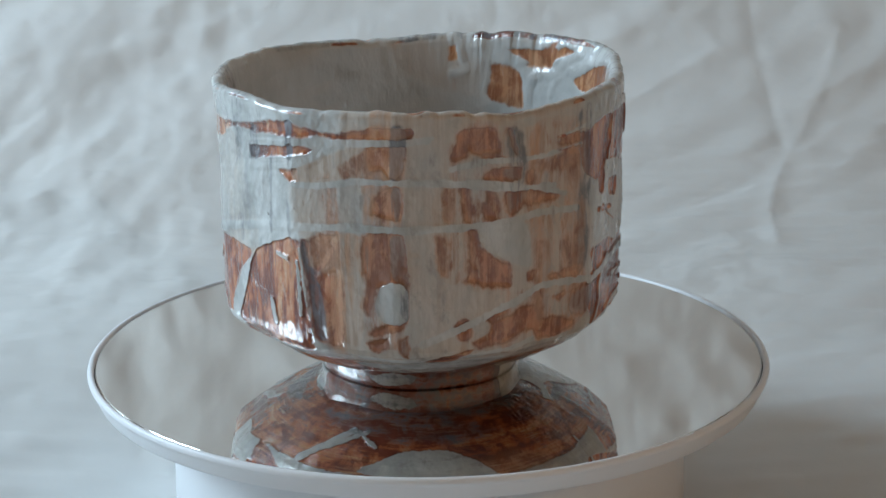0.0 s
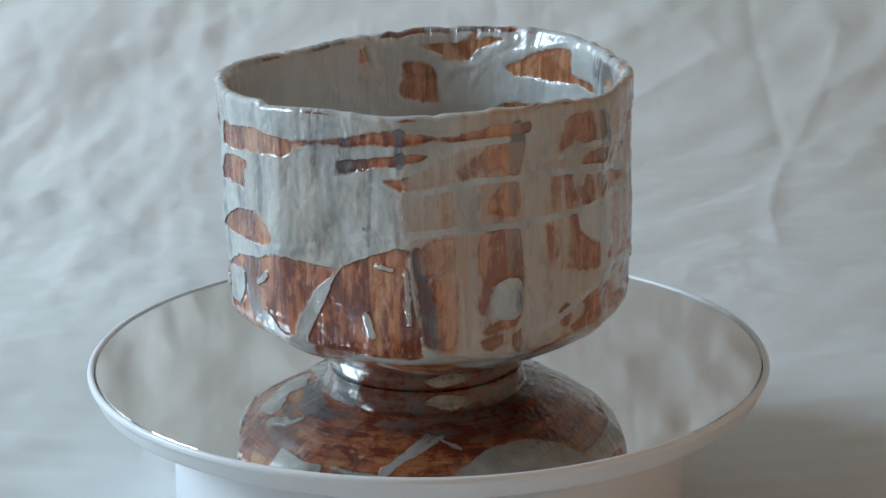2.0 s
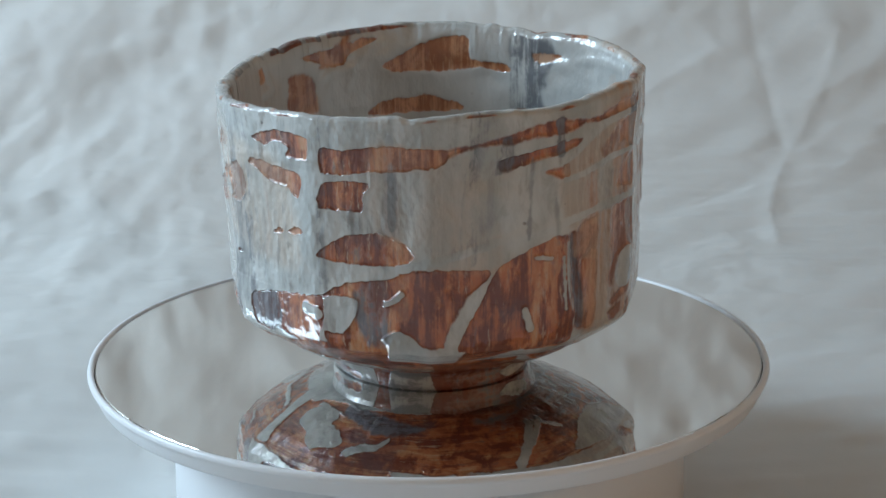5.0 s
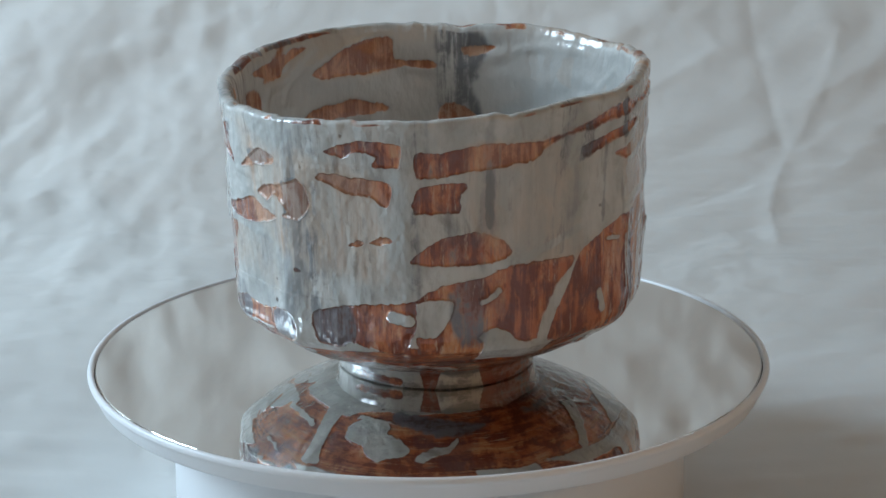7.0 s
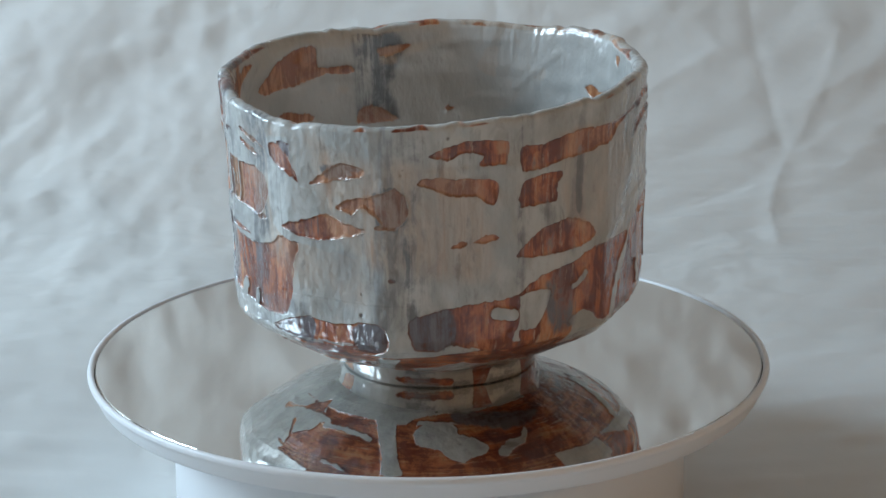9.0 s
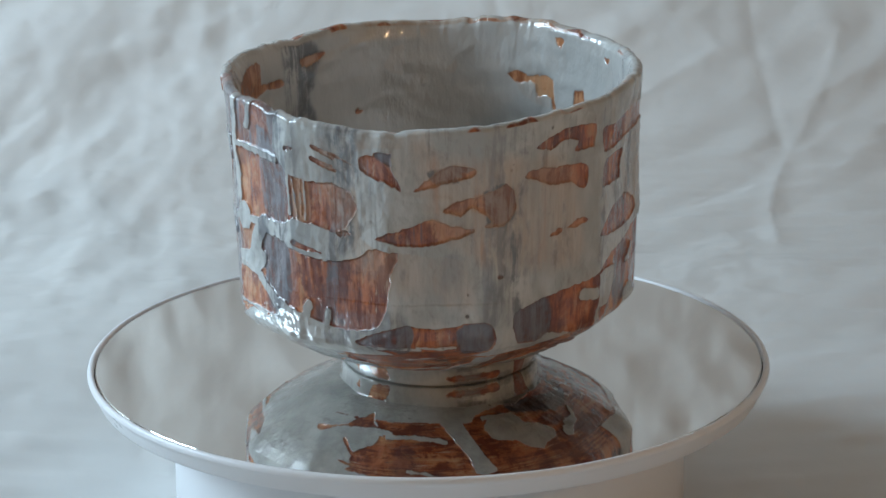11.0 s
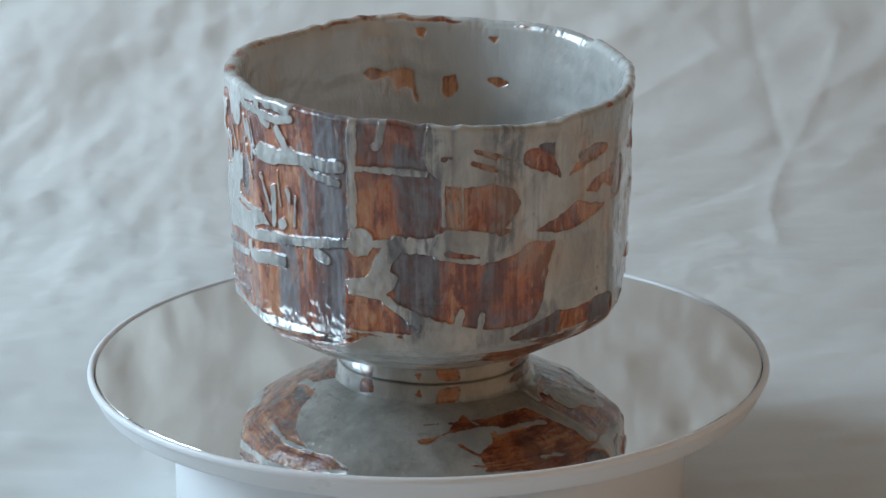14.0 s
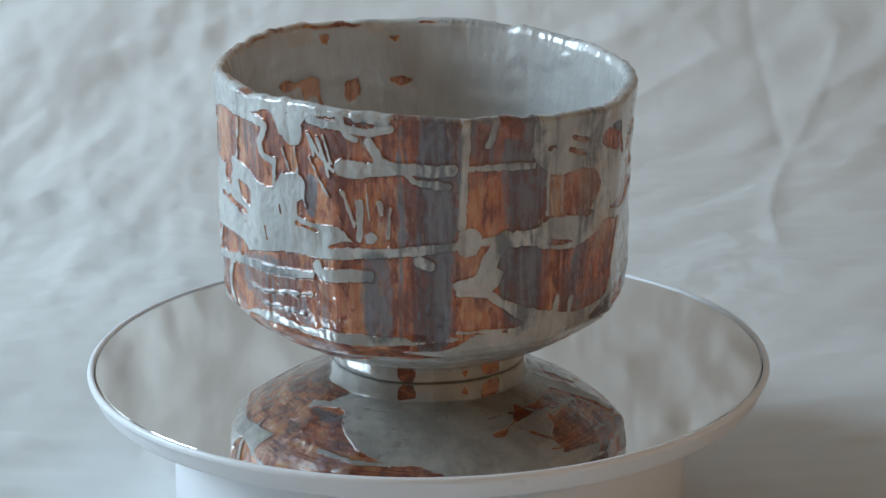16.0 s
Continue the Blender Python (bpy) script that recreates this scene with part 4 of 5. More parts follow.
    k.bare((120.4, -4.4), (129.0, 6.6), (128.1, 16.2), (90.6, 16.5), (91.4, 13.2), (96.2, 3.3), (91.3, -3.9), (69.2, -3.5), soft=.8)
    k.drip(1.4, (93.6, 1.6), (108.3, 1.4), (122.2, 3.5))
    k.bare((139.0, -6.7), (158.2, -8.9), (-177.1, 0.1), (-173.1, 12.0), (-173.3, 24.9), (147.5, 17.6), (138.2, 16.6), (133.3, 9.4), (132.6, -0.1), soft=.8)
    k.pour((140.8, -5.6), (158.5, -4.4), (166.0, 5.0), (158.6, 10.0), (147.3, 7.5), (140.6, 1.7))
    k.bare((-22.6, 22.6), (-21.9, 11.2), (-22.2, -1.0), (-4.1, -5.4), (4.5, 1.9), (14.3, 8.1), (29.4, 13.8), (36.5, 13.1), (45.8, 16.0), (20.0, 20.4), soft=.8)
    k.drip(1.5, (1.1, 12.4), (16.2, 13.2), (28.2, 13.5))
    k.bare((120.7, -3.9), (127.9, 4.0), (126.9, 14.3), (125.3, 19.6), (102.5, 17.6), (90.0, 14.2), (89.5, 9.1), (98.4, 2.8), (90.8, -3.4), (88.3, -7.4), (82.8, -3.2), (70.5, 4.6), (68.9, 2.0), soft=.8)
    k.drip(1.8, (93.2, -0.0), (121.5, 3.2))
    k.drip(1.8, (121.9, -5.1), (124.4, 5.5), (126.5, 16.4))
    k.iron((-22.2, -1.0), (1.5, -3.1), (-5.3, 2.6), soft=1)
    k.bare((101.3, -1.4), (121.0, -3.1), (157.7, -4.3), (-173.5, -0.2), (-174.9, 10.4), (178.7, 18.0), (147.1, 15.6), (113.8, 18.1), (106.2, 8.2), soft=.8)
    k.pour((121.2, -5.5), (129.6, -6.4), (134.3, 7.6), (136.9, 14.9), (130.3, 15.5), (129.4, 9.5), (124.9, 1.8))
    k.pour((139.2, -0.9), (144.2, -4.8), (153.1, -5.4), (157.2, -2.8), (157.0, 0.3), (162.8, 2.2), (166.5, 6.1), (164.3, 8.6), (159.2, 9.8), (156.5, 11.4), (152.1, 9.8), (148.8, 6.2), (141.1, 4.0))
    k.pour((169.5, 7.9), (173.9, 5.3), (179.8, 4.4), (-175.8, 1.2), (-175.9, 3.2), (-179.7, 6.8), (174.8, 8.4), (172.1, 10.7), (169.1, 10.0))
    k.drip(1.8, (99.5, 2.1), (108.9, 1.6), (118.0, 2.8), (122.4, 3.8))
    k.drip(1.0, (109.3, 14.4), (114.9, 15.3), (118.8, 16.9))
    k.iron((159.7, -9.7), (-161.8, -3.9), (-175.4, 1.8), (157.7, -4.3), soft=2)
    k.bare((94.6, 22.5), (110.4, 28.4), (115.6, 25.8), (125.1, 27.2), (130.1, 28.8), (133.9, 27.3), (134.5, 20.6), (126.6, 16.9), (111.9, 16.7), (102.5, 19.9), soft=.5)
    k.iron((94.6, 22.5), (110.4, 28.4), (112.3, 25.3), (110.5, 20.8), (102.5, 19.9), soft=.8)
    k.iron((124.0, 27.0), (130.1, 28.8), (133.9, 27.3), (134.0, 20.5), (126.9, 18.0), (124.2, 22.0), soft=.8)
    k.drip(0.7, (112.9, 21.5), (118.2, 21.0), (123.6, 21.5))
    k.drip(1.0, (82.6, 22.1), (92.7, 20.5), (106.1, 21.1), (113.8, 20.8))
    k.iron((138.6, 53.4), (142.4, 53.3), (143.5, 27.6), (139.6, 27.7), soft=1.2, much=0.80)
    k.iron((91.5, 75.5), (95.6, 76.4), (89.3, 27.7), (84.7, 26.5), soft=1.0, much=0.70)
    k.iron((168.9, 56.7), (170.5, 56.5), (170.7, 37.4), (169.0, 37.6), soft=0.7, much=0.60)
    k.iron((139.2, 81.7), (143.4, 81.6), (142.6, 73.8), (138.3, 73.9), soft=1.2, much=0.60)
    k.iron((108.5, 43.7), (110.6, 44.0), (108.9, 29.1), (106.7, 28.8), soft=0.9, much=0.40)
    k.iron((134.4, 81.7), (135.6, 81.7), (135.0, 26.1), (133.8, 26.1), soft=0.6, much=0.45)
    k.iron((133.4, 82.8), (135.5, 83.2), (133.5, 40.3), (130.5, 39.5), soft=0.7, much=0.50)
    k.iron((172.2, 87.1), (174.7, 87.1), (174.4, 55.2), (171.9, 55.2), soft=1.2, much=0.45)
    k.iron((169.9, 81.7), (171.2, 81.7), (170.3, 36.2), (169.0, 36.1), soft=0.6, much=0.60)
    k.iron((-171.9, 69.0), (-170.4, 68.9), (-168.8, 54.8), (-170.2, 54.9), soft=0.7, much=0.50)
    k.iron((142.3, 41.9), (147.9, 42.7), (146.4, 32.0), (140.8, 31.1), soft=1.2, much=0.50)
    k.iron((-171.1, 85.2), (-168.0, 85.7), (-171.0, 42.4), (-174.5, 41.6), soft=1.1, much=0.45)
    k.iron((-161.0, 80.6), (-158.8, 80.9), (-159.0, 51.1), (-161.3, 50.8), soft=1.0, much=0.35)
    k.iron((-151.4, 73.7), (-149.7, 73.8), (-148.7, 55.0), (-150.5, 54.9), soft=0.9, much=0.35)
    k.iron((-127.4, 62.2), (-126.3, 62.2), (-125.3, 49.7), (-126.4, 49.7), soft=0.6, much=0.50)
    k.iron((-44.2, 84.2), (-40.8, 83.5), (-43.8, 44.4), (-46.8, 45.1), soft=1.0, much=0.80)
    k.iron((-66.8, 82.2), (-65.2, 81.9), (-63.2, 64.4), (-65.0, 64.8), soft=0.7, much=0.80)
    k.iron((-96.3, 85.0), (-94.7, 85.0), (-97.0, 73.4), (-98.6, 73.4), soft=0.9, much=0.90)
    k.iron((-147.0, 84.8), (-143.4, 85.7), (-151.3, 50.0), (-155.1, 49.0), soft=0.9, much=0.50)
    k.iron((115.9, 92.0), (115.0, 92.0), (115.0, 92.0), (116.0, 92.0), soft=0.2, much=0.10)
    k.iron((91.9, 81.4), (95.9, 81.4), (94.1, 48.2), (89.9, 48.1), soft=1.2, much=0.60)
    k.iron((66.6, 49.7), (71.9, 50.4), (72.8, 28.0), (67.4, 27.2), soft=1.2, much=0.80)
    k.iron((127.3, 54.8), (129.3, 54.5), (132.6, 21.2), (130.3, 21.7), soft=0.9, much=0.35)
    k.iron((64.0, 71.6), (66.1, 71.9), (66.0, 52.8), (63.8, 52.5), soft=0.9, much=0.60)
    k.iron((33.5, 84.8), (35.0, 84.9), (34.5, 25.1), (32.9, 25.0), soft=0.7, much=0.70)
    k.iron((28.5, 64.8), (31.1, 65.0), (31.6, 53.9), (29.1, 53.8), soft=1.1, much=0.50)
    k.iron((47.2, 85.9), (50.4, 85.7), (48.0, 27.3), (44.7, 27.2), soft=1.2, much=0.70)
    k.iron((10.3, 44.1), (13.2, 44.6), (12.0, 23.2), (9.0, 22.6), soft=1.0, much=0.60)
    k.iron((24.5, 47.2), (29.4, 47.4), (31.3, 26.6), (26.4, 26.3), soft=1.2, much=0.60)
    k.iron((61.5, 43.6), (64.9, 43.2), (66.9, 23.4), (63.5, 23.9), soft=1.2, much=0.70)
    k.scratch(0.9, (68.2, 37.4), (69.1, 37.3))
    k.scratch(0.9, (73.8, 43.6), (74.7, 43.6))
    k.scratch(0.9, (73.1, 39.0), (74.0, 39.0))
    k.scratch(0.9, (99.1, 29.2), (99.8, 29.0))
    k.scratch(0.9, (92.5, 53.7), (93.2, 53.6))
    k.scratch(0.9, (84.3, 60.3), (85.1, 60.2))
    k.scratch(0.9, (88.1, 60.4), (88.8, 60.2))
    k.scratch(0.9, (75.8, 75.4), (76.6, 75.4))
    k.scratch(0.9, (63.1, 24.8), (64.0, 24.8))
    k.scratch(0.9, (89.0, 27.2), (89.8, 27.1))
    k.scratch(0.9, (67.7, 80.9), (68.5, 80.7))
    k.scratch(0.9, (77.0, 76.2), (78.0, 75.9))
    k.scratch(0.9, (93.3, 54.2), (94.7, 53.7))
    k.scratch(0.9, (88.4, 29.8), (89.7, 29.3))
    k.scratch(0.9, (139.7, 51.7), (140.4, 51.6))
    k.scratch(0.9, (135.8, 41.4), (136.5, 41.2))
    k.thin((-122.8, 72.4), (-110.5, 78.8), (-110.2, 70.5), (-123.0, 68.2), soft=1.2, much=.9)
    k.thin((-121.0, 52.7), (-113.9, 53.6), (-116.1, 46.0), (-120.6, 44.7), soft=1.2, much=.9)
    k.bare((-103.5, 79.7), (-98.6, 80.0), (-99.0, 72.1), (-101.0, 74.6), (-102.7, 76.5))
    k.bare((-98.3, 80.3), (-94.9, 80.7), (-96.4, 73.5), (-98.2, 71.9), soft=0.8)
    k.iron((-98.3, 80.3), (-94.9, 80.7), (-96.4, 73.5), (-98.2, 71.9), soft=0.8)
    k.bare((-101.2, 65.9), (-96.5, 67.7), (-96.6, 60.4), (-103.4, 61.6), soft=.7)
    k.iron((-98.0, 67.3), (-96.5, 67.7), (-96.6, 60.4), (-97.7, 60.7), soft=.7)
    k.bare((-105.4, 54.5), (-99.6, 55.2), (-99.2, 45.7), (-105.6, 45.1), soft=1.0, much=.85)
    k.bare((-97.9, 55.1), (-96.4, 55.3), (-94.9, 47.1), (-95.7, 45.8), (-97.4, 45.8), soft=0.8)
    k.iron((-97.9, 55.1), (-96.4, 55.3), (-94.9, 47.1), (-95.7, 45.8), (-97.4, 45.8), soft=0.8)
    k.bare((-104.3, 84.7), (-93.2, 85.4), (-93.2, 82.8), (-98.0, 82.7), (-104.3, 82.7), soft=.7)
    k.iron((-97.7, 85.1), (-93.5, 85.3), (-93.5, 82.8), (-97.1, 82.8), soft=.8)
    k.bare((-126.8, 84.7), (-124.9, 84.7), (-125.1, 81.0), (-126.9, 81.6), soft=0.5)
    k.iron((-126.8, 84.7), (-124.9, 84.7), (-125.1, 81.0), (-126.9, 81.6), soft=0.5)
    k.bare((-126.4, 78.3), (-124.6, 78.6), (-124.4, 75.0), (-126.5, 74.8), soft=0.5)
    k.iron((-126.4, 78.3), (-124.6, 78.6), (-124.4, 75.0), (-126.5, 74.8), soft=0.5)
    k.bare((-125.1, 71.9), (-123.3, 71.7), (-123.0, 68.6), (-124.2, 68.6), soft=0.5)
    k.iron((-125.1, 71.9), (-123.3, 71.7), (-123.0, 68.6), (-124.2, 68.6), soft=0.5)
    k.iron((-141.2, 81.1), (-138.4, 81.1), (-138.4, 72.1), (-142.0, 71.3), soft=.7, much=.9)
    k.drip(1.9, (-137.7, 71.2), (-124.8, 74.3), (-119.4, 76.0), (-116.7, 79.0), (-115.1, 80.2), (-106.8, 80.8), (-96.9, 81.5), (-89.6, 82.1))
    k.drip(1.5, (-123.7, 67.5), (-116.0, 68.2), (-107.8, 70.0), (-97.6, 70.6), (-87.4, 70.0))
    k.bare((-81.5, 83.6), (-79.8, 83.8), (-80.8, 77.6), (-83.3, 77.1), soft=.7)
    k.bare((-79.7, 83.8), (-73.0, 83.6), (-71.6, 78.1), (-75.3, 79.4), (-76.4, 77.2), (-79.1, 78.1), soft=.7)
    k.bare((-69.4, 83.4), (-68.6, 83.5), (-67.0, 76.9), (-68.0, 77.2), soft=0.4)
    k.iron((-69.4, 83.4), (-68.6, 83.5), (-67.0, 76.9), (-68.0, 77.2), soft=0.4)
    k.bare((-75.2, 70.7), (-73.0, 72.9), (-66.7, 72.9), (-66.4, 69.3), (-70.6, 70.0), soft=.6)
    k.iron((-70.7, 72.7), (-66.4, 72.8), (-66.5, 69.3), (-70.0, 69.8), soft=.9)
    k.bare((-69.8, 66.4), (-64.3, 65.5), (-65.0, 62.1), (-68.8, 60.3), (-69.8, 62.1), soft=1.2)
    k.iron((-69.8, 66.4), (-64.3, 65.5), (-65.0, 62.1), (-68.8, 60.3), (-69.8, 62.1), soft=1.2)
    k.thin((-63.6, 72.9), (-54.8, 74.4), (-44.1, 74.8), (-43.9, 69.1), (-53.0, 67.8), (-62.9, 68.5), soft=1.0)
    k.bare((-53.5, 79.2), (-44.3, 78.6), (-44.2, 77.5), (-52.7, 78.2), soft=.6)
    k.bare((-54.1, 75.5), (-44.1, 74.8), (-44.0, 73.0), (-51.6, 74.2), soft=.8, much=.8)
    k.bare((-63.6, 65.4), (-52.8, 62.6), (-53.7, 61.6), (-59.2, 61.0), (-63.6, 62.3), soft=1.0, much=.6)
    k.iron((-44.4, 81.8), (-41.6, 81.4), (-41.5, 58.4), (-44.4, 59.7), soft=.9, much=.9)
    k.bare((-79.1, 55.9), (-77.1, 55.1), (-75.8, 50.7), (-69.8, 44.7), (-78.6, 45.5), soft=.7)
    k.pour((-76.7, 54.2), (-64.9, 55.4), (-62.8, 52.7), (-63.5, 46.5), (-72.4, 49.1), (-75.5, 51.6))
    k.drip(0.8, (-24.0, 79.6), (-27.0, 66.7), (-33.3, 56.1), (-40.3, 39.9))
    k.drip(1.5, (-89.3, 69.7), (-78.1, 68.6), (-65.0, 66.7), (-54.6, 65.5))
    k.drip(0.7, (6.6, 79.9), (8.6, 74.2))
    k.drip(0.8, (7.0, 73.2), (10.4, 67.9), (13.9, 63.4))
    k.drip(0.6, (12.3, 79.7), (14.7, 72.8))
    k.drip(1.5, (22.2, 62.4), (22.8, 57.1), (22.4, 51.7))
    k.drip(1.1, (28.3, 62.6), (29.0, 59.3))
    k.drip(0.9, (31.4, 60.9), (30.6, 52.8))
    k.drip(0.5, (17.8, 65.2), (20.4, 56.8))
    k.drip(0.5, (24.7, 67.5), (25.4, 57.5))
    k.drip(0.5, (16.5, 58.3), (17.7, 55.1))
    k.drip(0.5, (2.4, 68.9), (5.4, 59.3))
    k.drip(1.4, (26.8, 79.1), (27.6, 75.6), (32.0, 73.7))
    k.iron((34.3, 84.1), (35.8, 84.2), (37.1, 69.0), (37.2, 50.9), (36.1, 50.7), (36.2, 68.8), soft=.8, much=0.8)
    k.iron((43.8, 84.3), (44.9, 84.4), (47.0, 73.3), (46.2, 54.6), (45.1, 54.5), (46.0, 73.2), soft=.8, much=0.8)
    k.iron((45.3, 86.9), (50.3, 87.1), (50.0, 74.8), (48.4, 74.7), soft=.8, much=0.8)
    k.iron((47.1, 66.7), (49.8, 65.5), (49.3, 52.8), (43.9, 51.8), soft=.8, much=0.9)
    k.iron((3.6, 75.9), (6.4, 73.1), (5.0, 57.2), (3.0, 56.8), soft=.8, much=0.6)
    k.iron((62.5, 80.2), (70.6, 78.5), (71.2, 72.4), (63.1, 72.2), soft=1.2, much=0.9)
    k.iron((62.5, 70.7), (66.5, 70.5), (68.3, 55.9), (63.0, 55.7), soft=1.2, much=0.7)
    k.iron((91.5, 83.6), (95.7, 82.9), (96.5, 73.4), (92.2, 74.2), soft=1.2, much=0.7)
    k.iron((94.1, 67.2), (96.8, 66.1), (94.7, 52.4), (92.5, 51.0), soft=1.2, much=0.6)
    k.iron((65.3, 85.3), (73.5, 84.1), (71.2, 81.8), (67.0, 82.6), soft=1.2, much=0.8)
    k.thin((76.9, 67.4), (82.1, 66.6), (82.3, 55.8), (77.7, 56.6), soft=.8)
    k.bare((75.9, 49.3), (77.6, 49.7), (85.6, 47.4), (85.3, 46.9), (77.0, 48.5), soft=.4)
    k.bare((98.6, 76.7), (105.3, 76.7), (109.4, 67.7), (103.6, 70.1), (98.1, 73.7), soft=.6)
    k.bare((84.1, 74.3), (90.1, 72.4), (84.9, 73.0), soft=.4)
    k.scratch(0.6, (85.2, 77.3), (90.5, 75.7), (95.8, 73.4))
    k.bare((102.4, 52.9), (115.9, 58.6), (128.0, 56.8), (118.7, 50.9), (105.5, 52.3), soft=.6)
    k.iron((61.2, 84.2), (83.1, 81.8), (99.0, 79.9), (98.8, 60.7), (98.1, 42.6), (62.2, 46.0), soft=7, much=.42)
    k.thin((83.1, 82.4), (123.4, 75.8), (128.9, 33.3), (95.0, 41.9), soft=6, much=.55)
    k.iron((89.6, 82.9), (114.2, 82.0), (114.6, 67.7), (96.6, 54.5), (88.7, 28.8), (79.4, 27.1), (87.6, 54.5), soft=6, much=.4)
    k.pour((97.3, 77.1), (110.3, 78.7), (128.6, 75.1), (143.1, 68.2), (144.8, 52.9), (144.7, 46.4), (129.8, 47.3), (100.4, 50.6), (97.5, 61.5))
    k.thin((110.3, 81.3), (128.4, 78.3), (160.4, 71.2), (162.7, 39.0), (120.2, 48.7), soft=5, much=.6)
    k.bare((98.5, 76.1), (102.2, 76.4), (106.8, 73.7), (109.6, 66.9), (105.0, 69.4), (98.7, 72.0), soft=.6)
    k.bare((102.4, 77.2), (107.0, 77.4), (107.0, 73.8), (104.0, 75.1), soft=.6)
    k.iron((102.4, 77.2), (107.0, 77.4), (107.0, 73.8), (104.0, 75.1), soft=.6)
    k.bare((113.0, 66.9), (118.2, 71.3), (122.6, 73.9), (129.0, 72.4), (128.1, 70.4), (119.6, 68.4), soft=.6)
    k.iron((119.2, 72.2), (122.6, 73.9), (128.7, 72.5), (123.5, 70.6), soft=.7)
    k.bare((120.6, 60.9), (123.7, 63.5), (130.4, 64.8), (137.5, 67.5), (140.7, 61.7), (137.4, 56.2), (131.3, 56.2), (133.4, 57.7), (128.5, 61.9), (125.2, 59.6), soft=.6)
    k.iron((131.6, 65.6), (137.9, 67.4), (140.7, 61.7), (137.3, 56.5), (132.1, 60.5), soft=.8)
    k.bare((102.0, 52.9), (109.4, 55.8), (117.2, 58.7), (122.6, 56.8), (128.6, 55.5), (126.1, 53.7), (114.1, 50.9), soft=.6)
    k.iron((91.3, 83.7), (95.9, 83.8), (95.5, 69.8), (94.9, 51.3), (90.9, 51.3), (91.6, 69.7), soft=1.8)
    k.iron((92.1, 81.2), (95.3, 81.2), (94.5, 62.2), (92.1, 62.1), soft=1.2)
    k.iron((62.8, 77.3), (69.1, 78.1), (71.1, 71.7), (67.8, 66.9), (67.2, 50.2), (64.5, 55.4), (63.6, 68.6), soft=1.2, much=.95)
    k.iron((49.8, 80.7), (51.5, 80.9), (49.1, 49.9), (41.3, 47.9), (46.5, 63.6), soft=.9, much=.7)
    k.drip(0.6, (77.5, 66.9), (78.7, 56.7))
    k.drip(0.8, (81.1, 67.0), (81.3, 56.0))
    k.bare((151.8, 50.3), (154.4, 52.3), (156.6, 51.7), (155.1, 50.3), soft=.3)
    k.bare((157.8, 51.6), (161.1, 53.5), (164.4, 52.9), (161.1, 51.4), soft=.3)
    k.iron((133.0, 67.5), (139.0, 67.5), (139.8, 57.4), (133.2, 57.2), soft=.7)
    k.iron((118.0, 72.6), (123.4, 73.0), (126.0, 70.4), (120.2, 69.6), soft=.7)


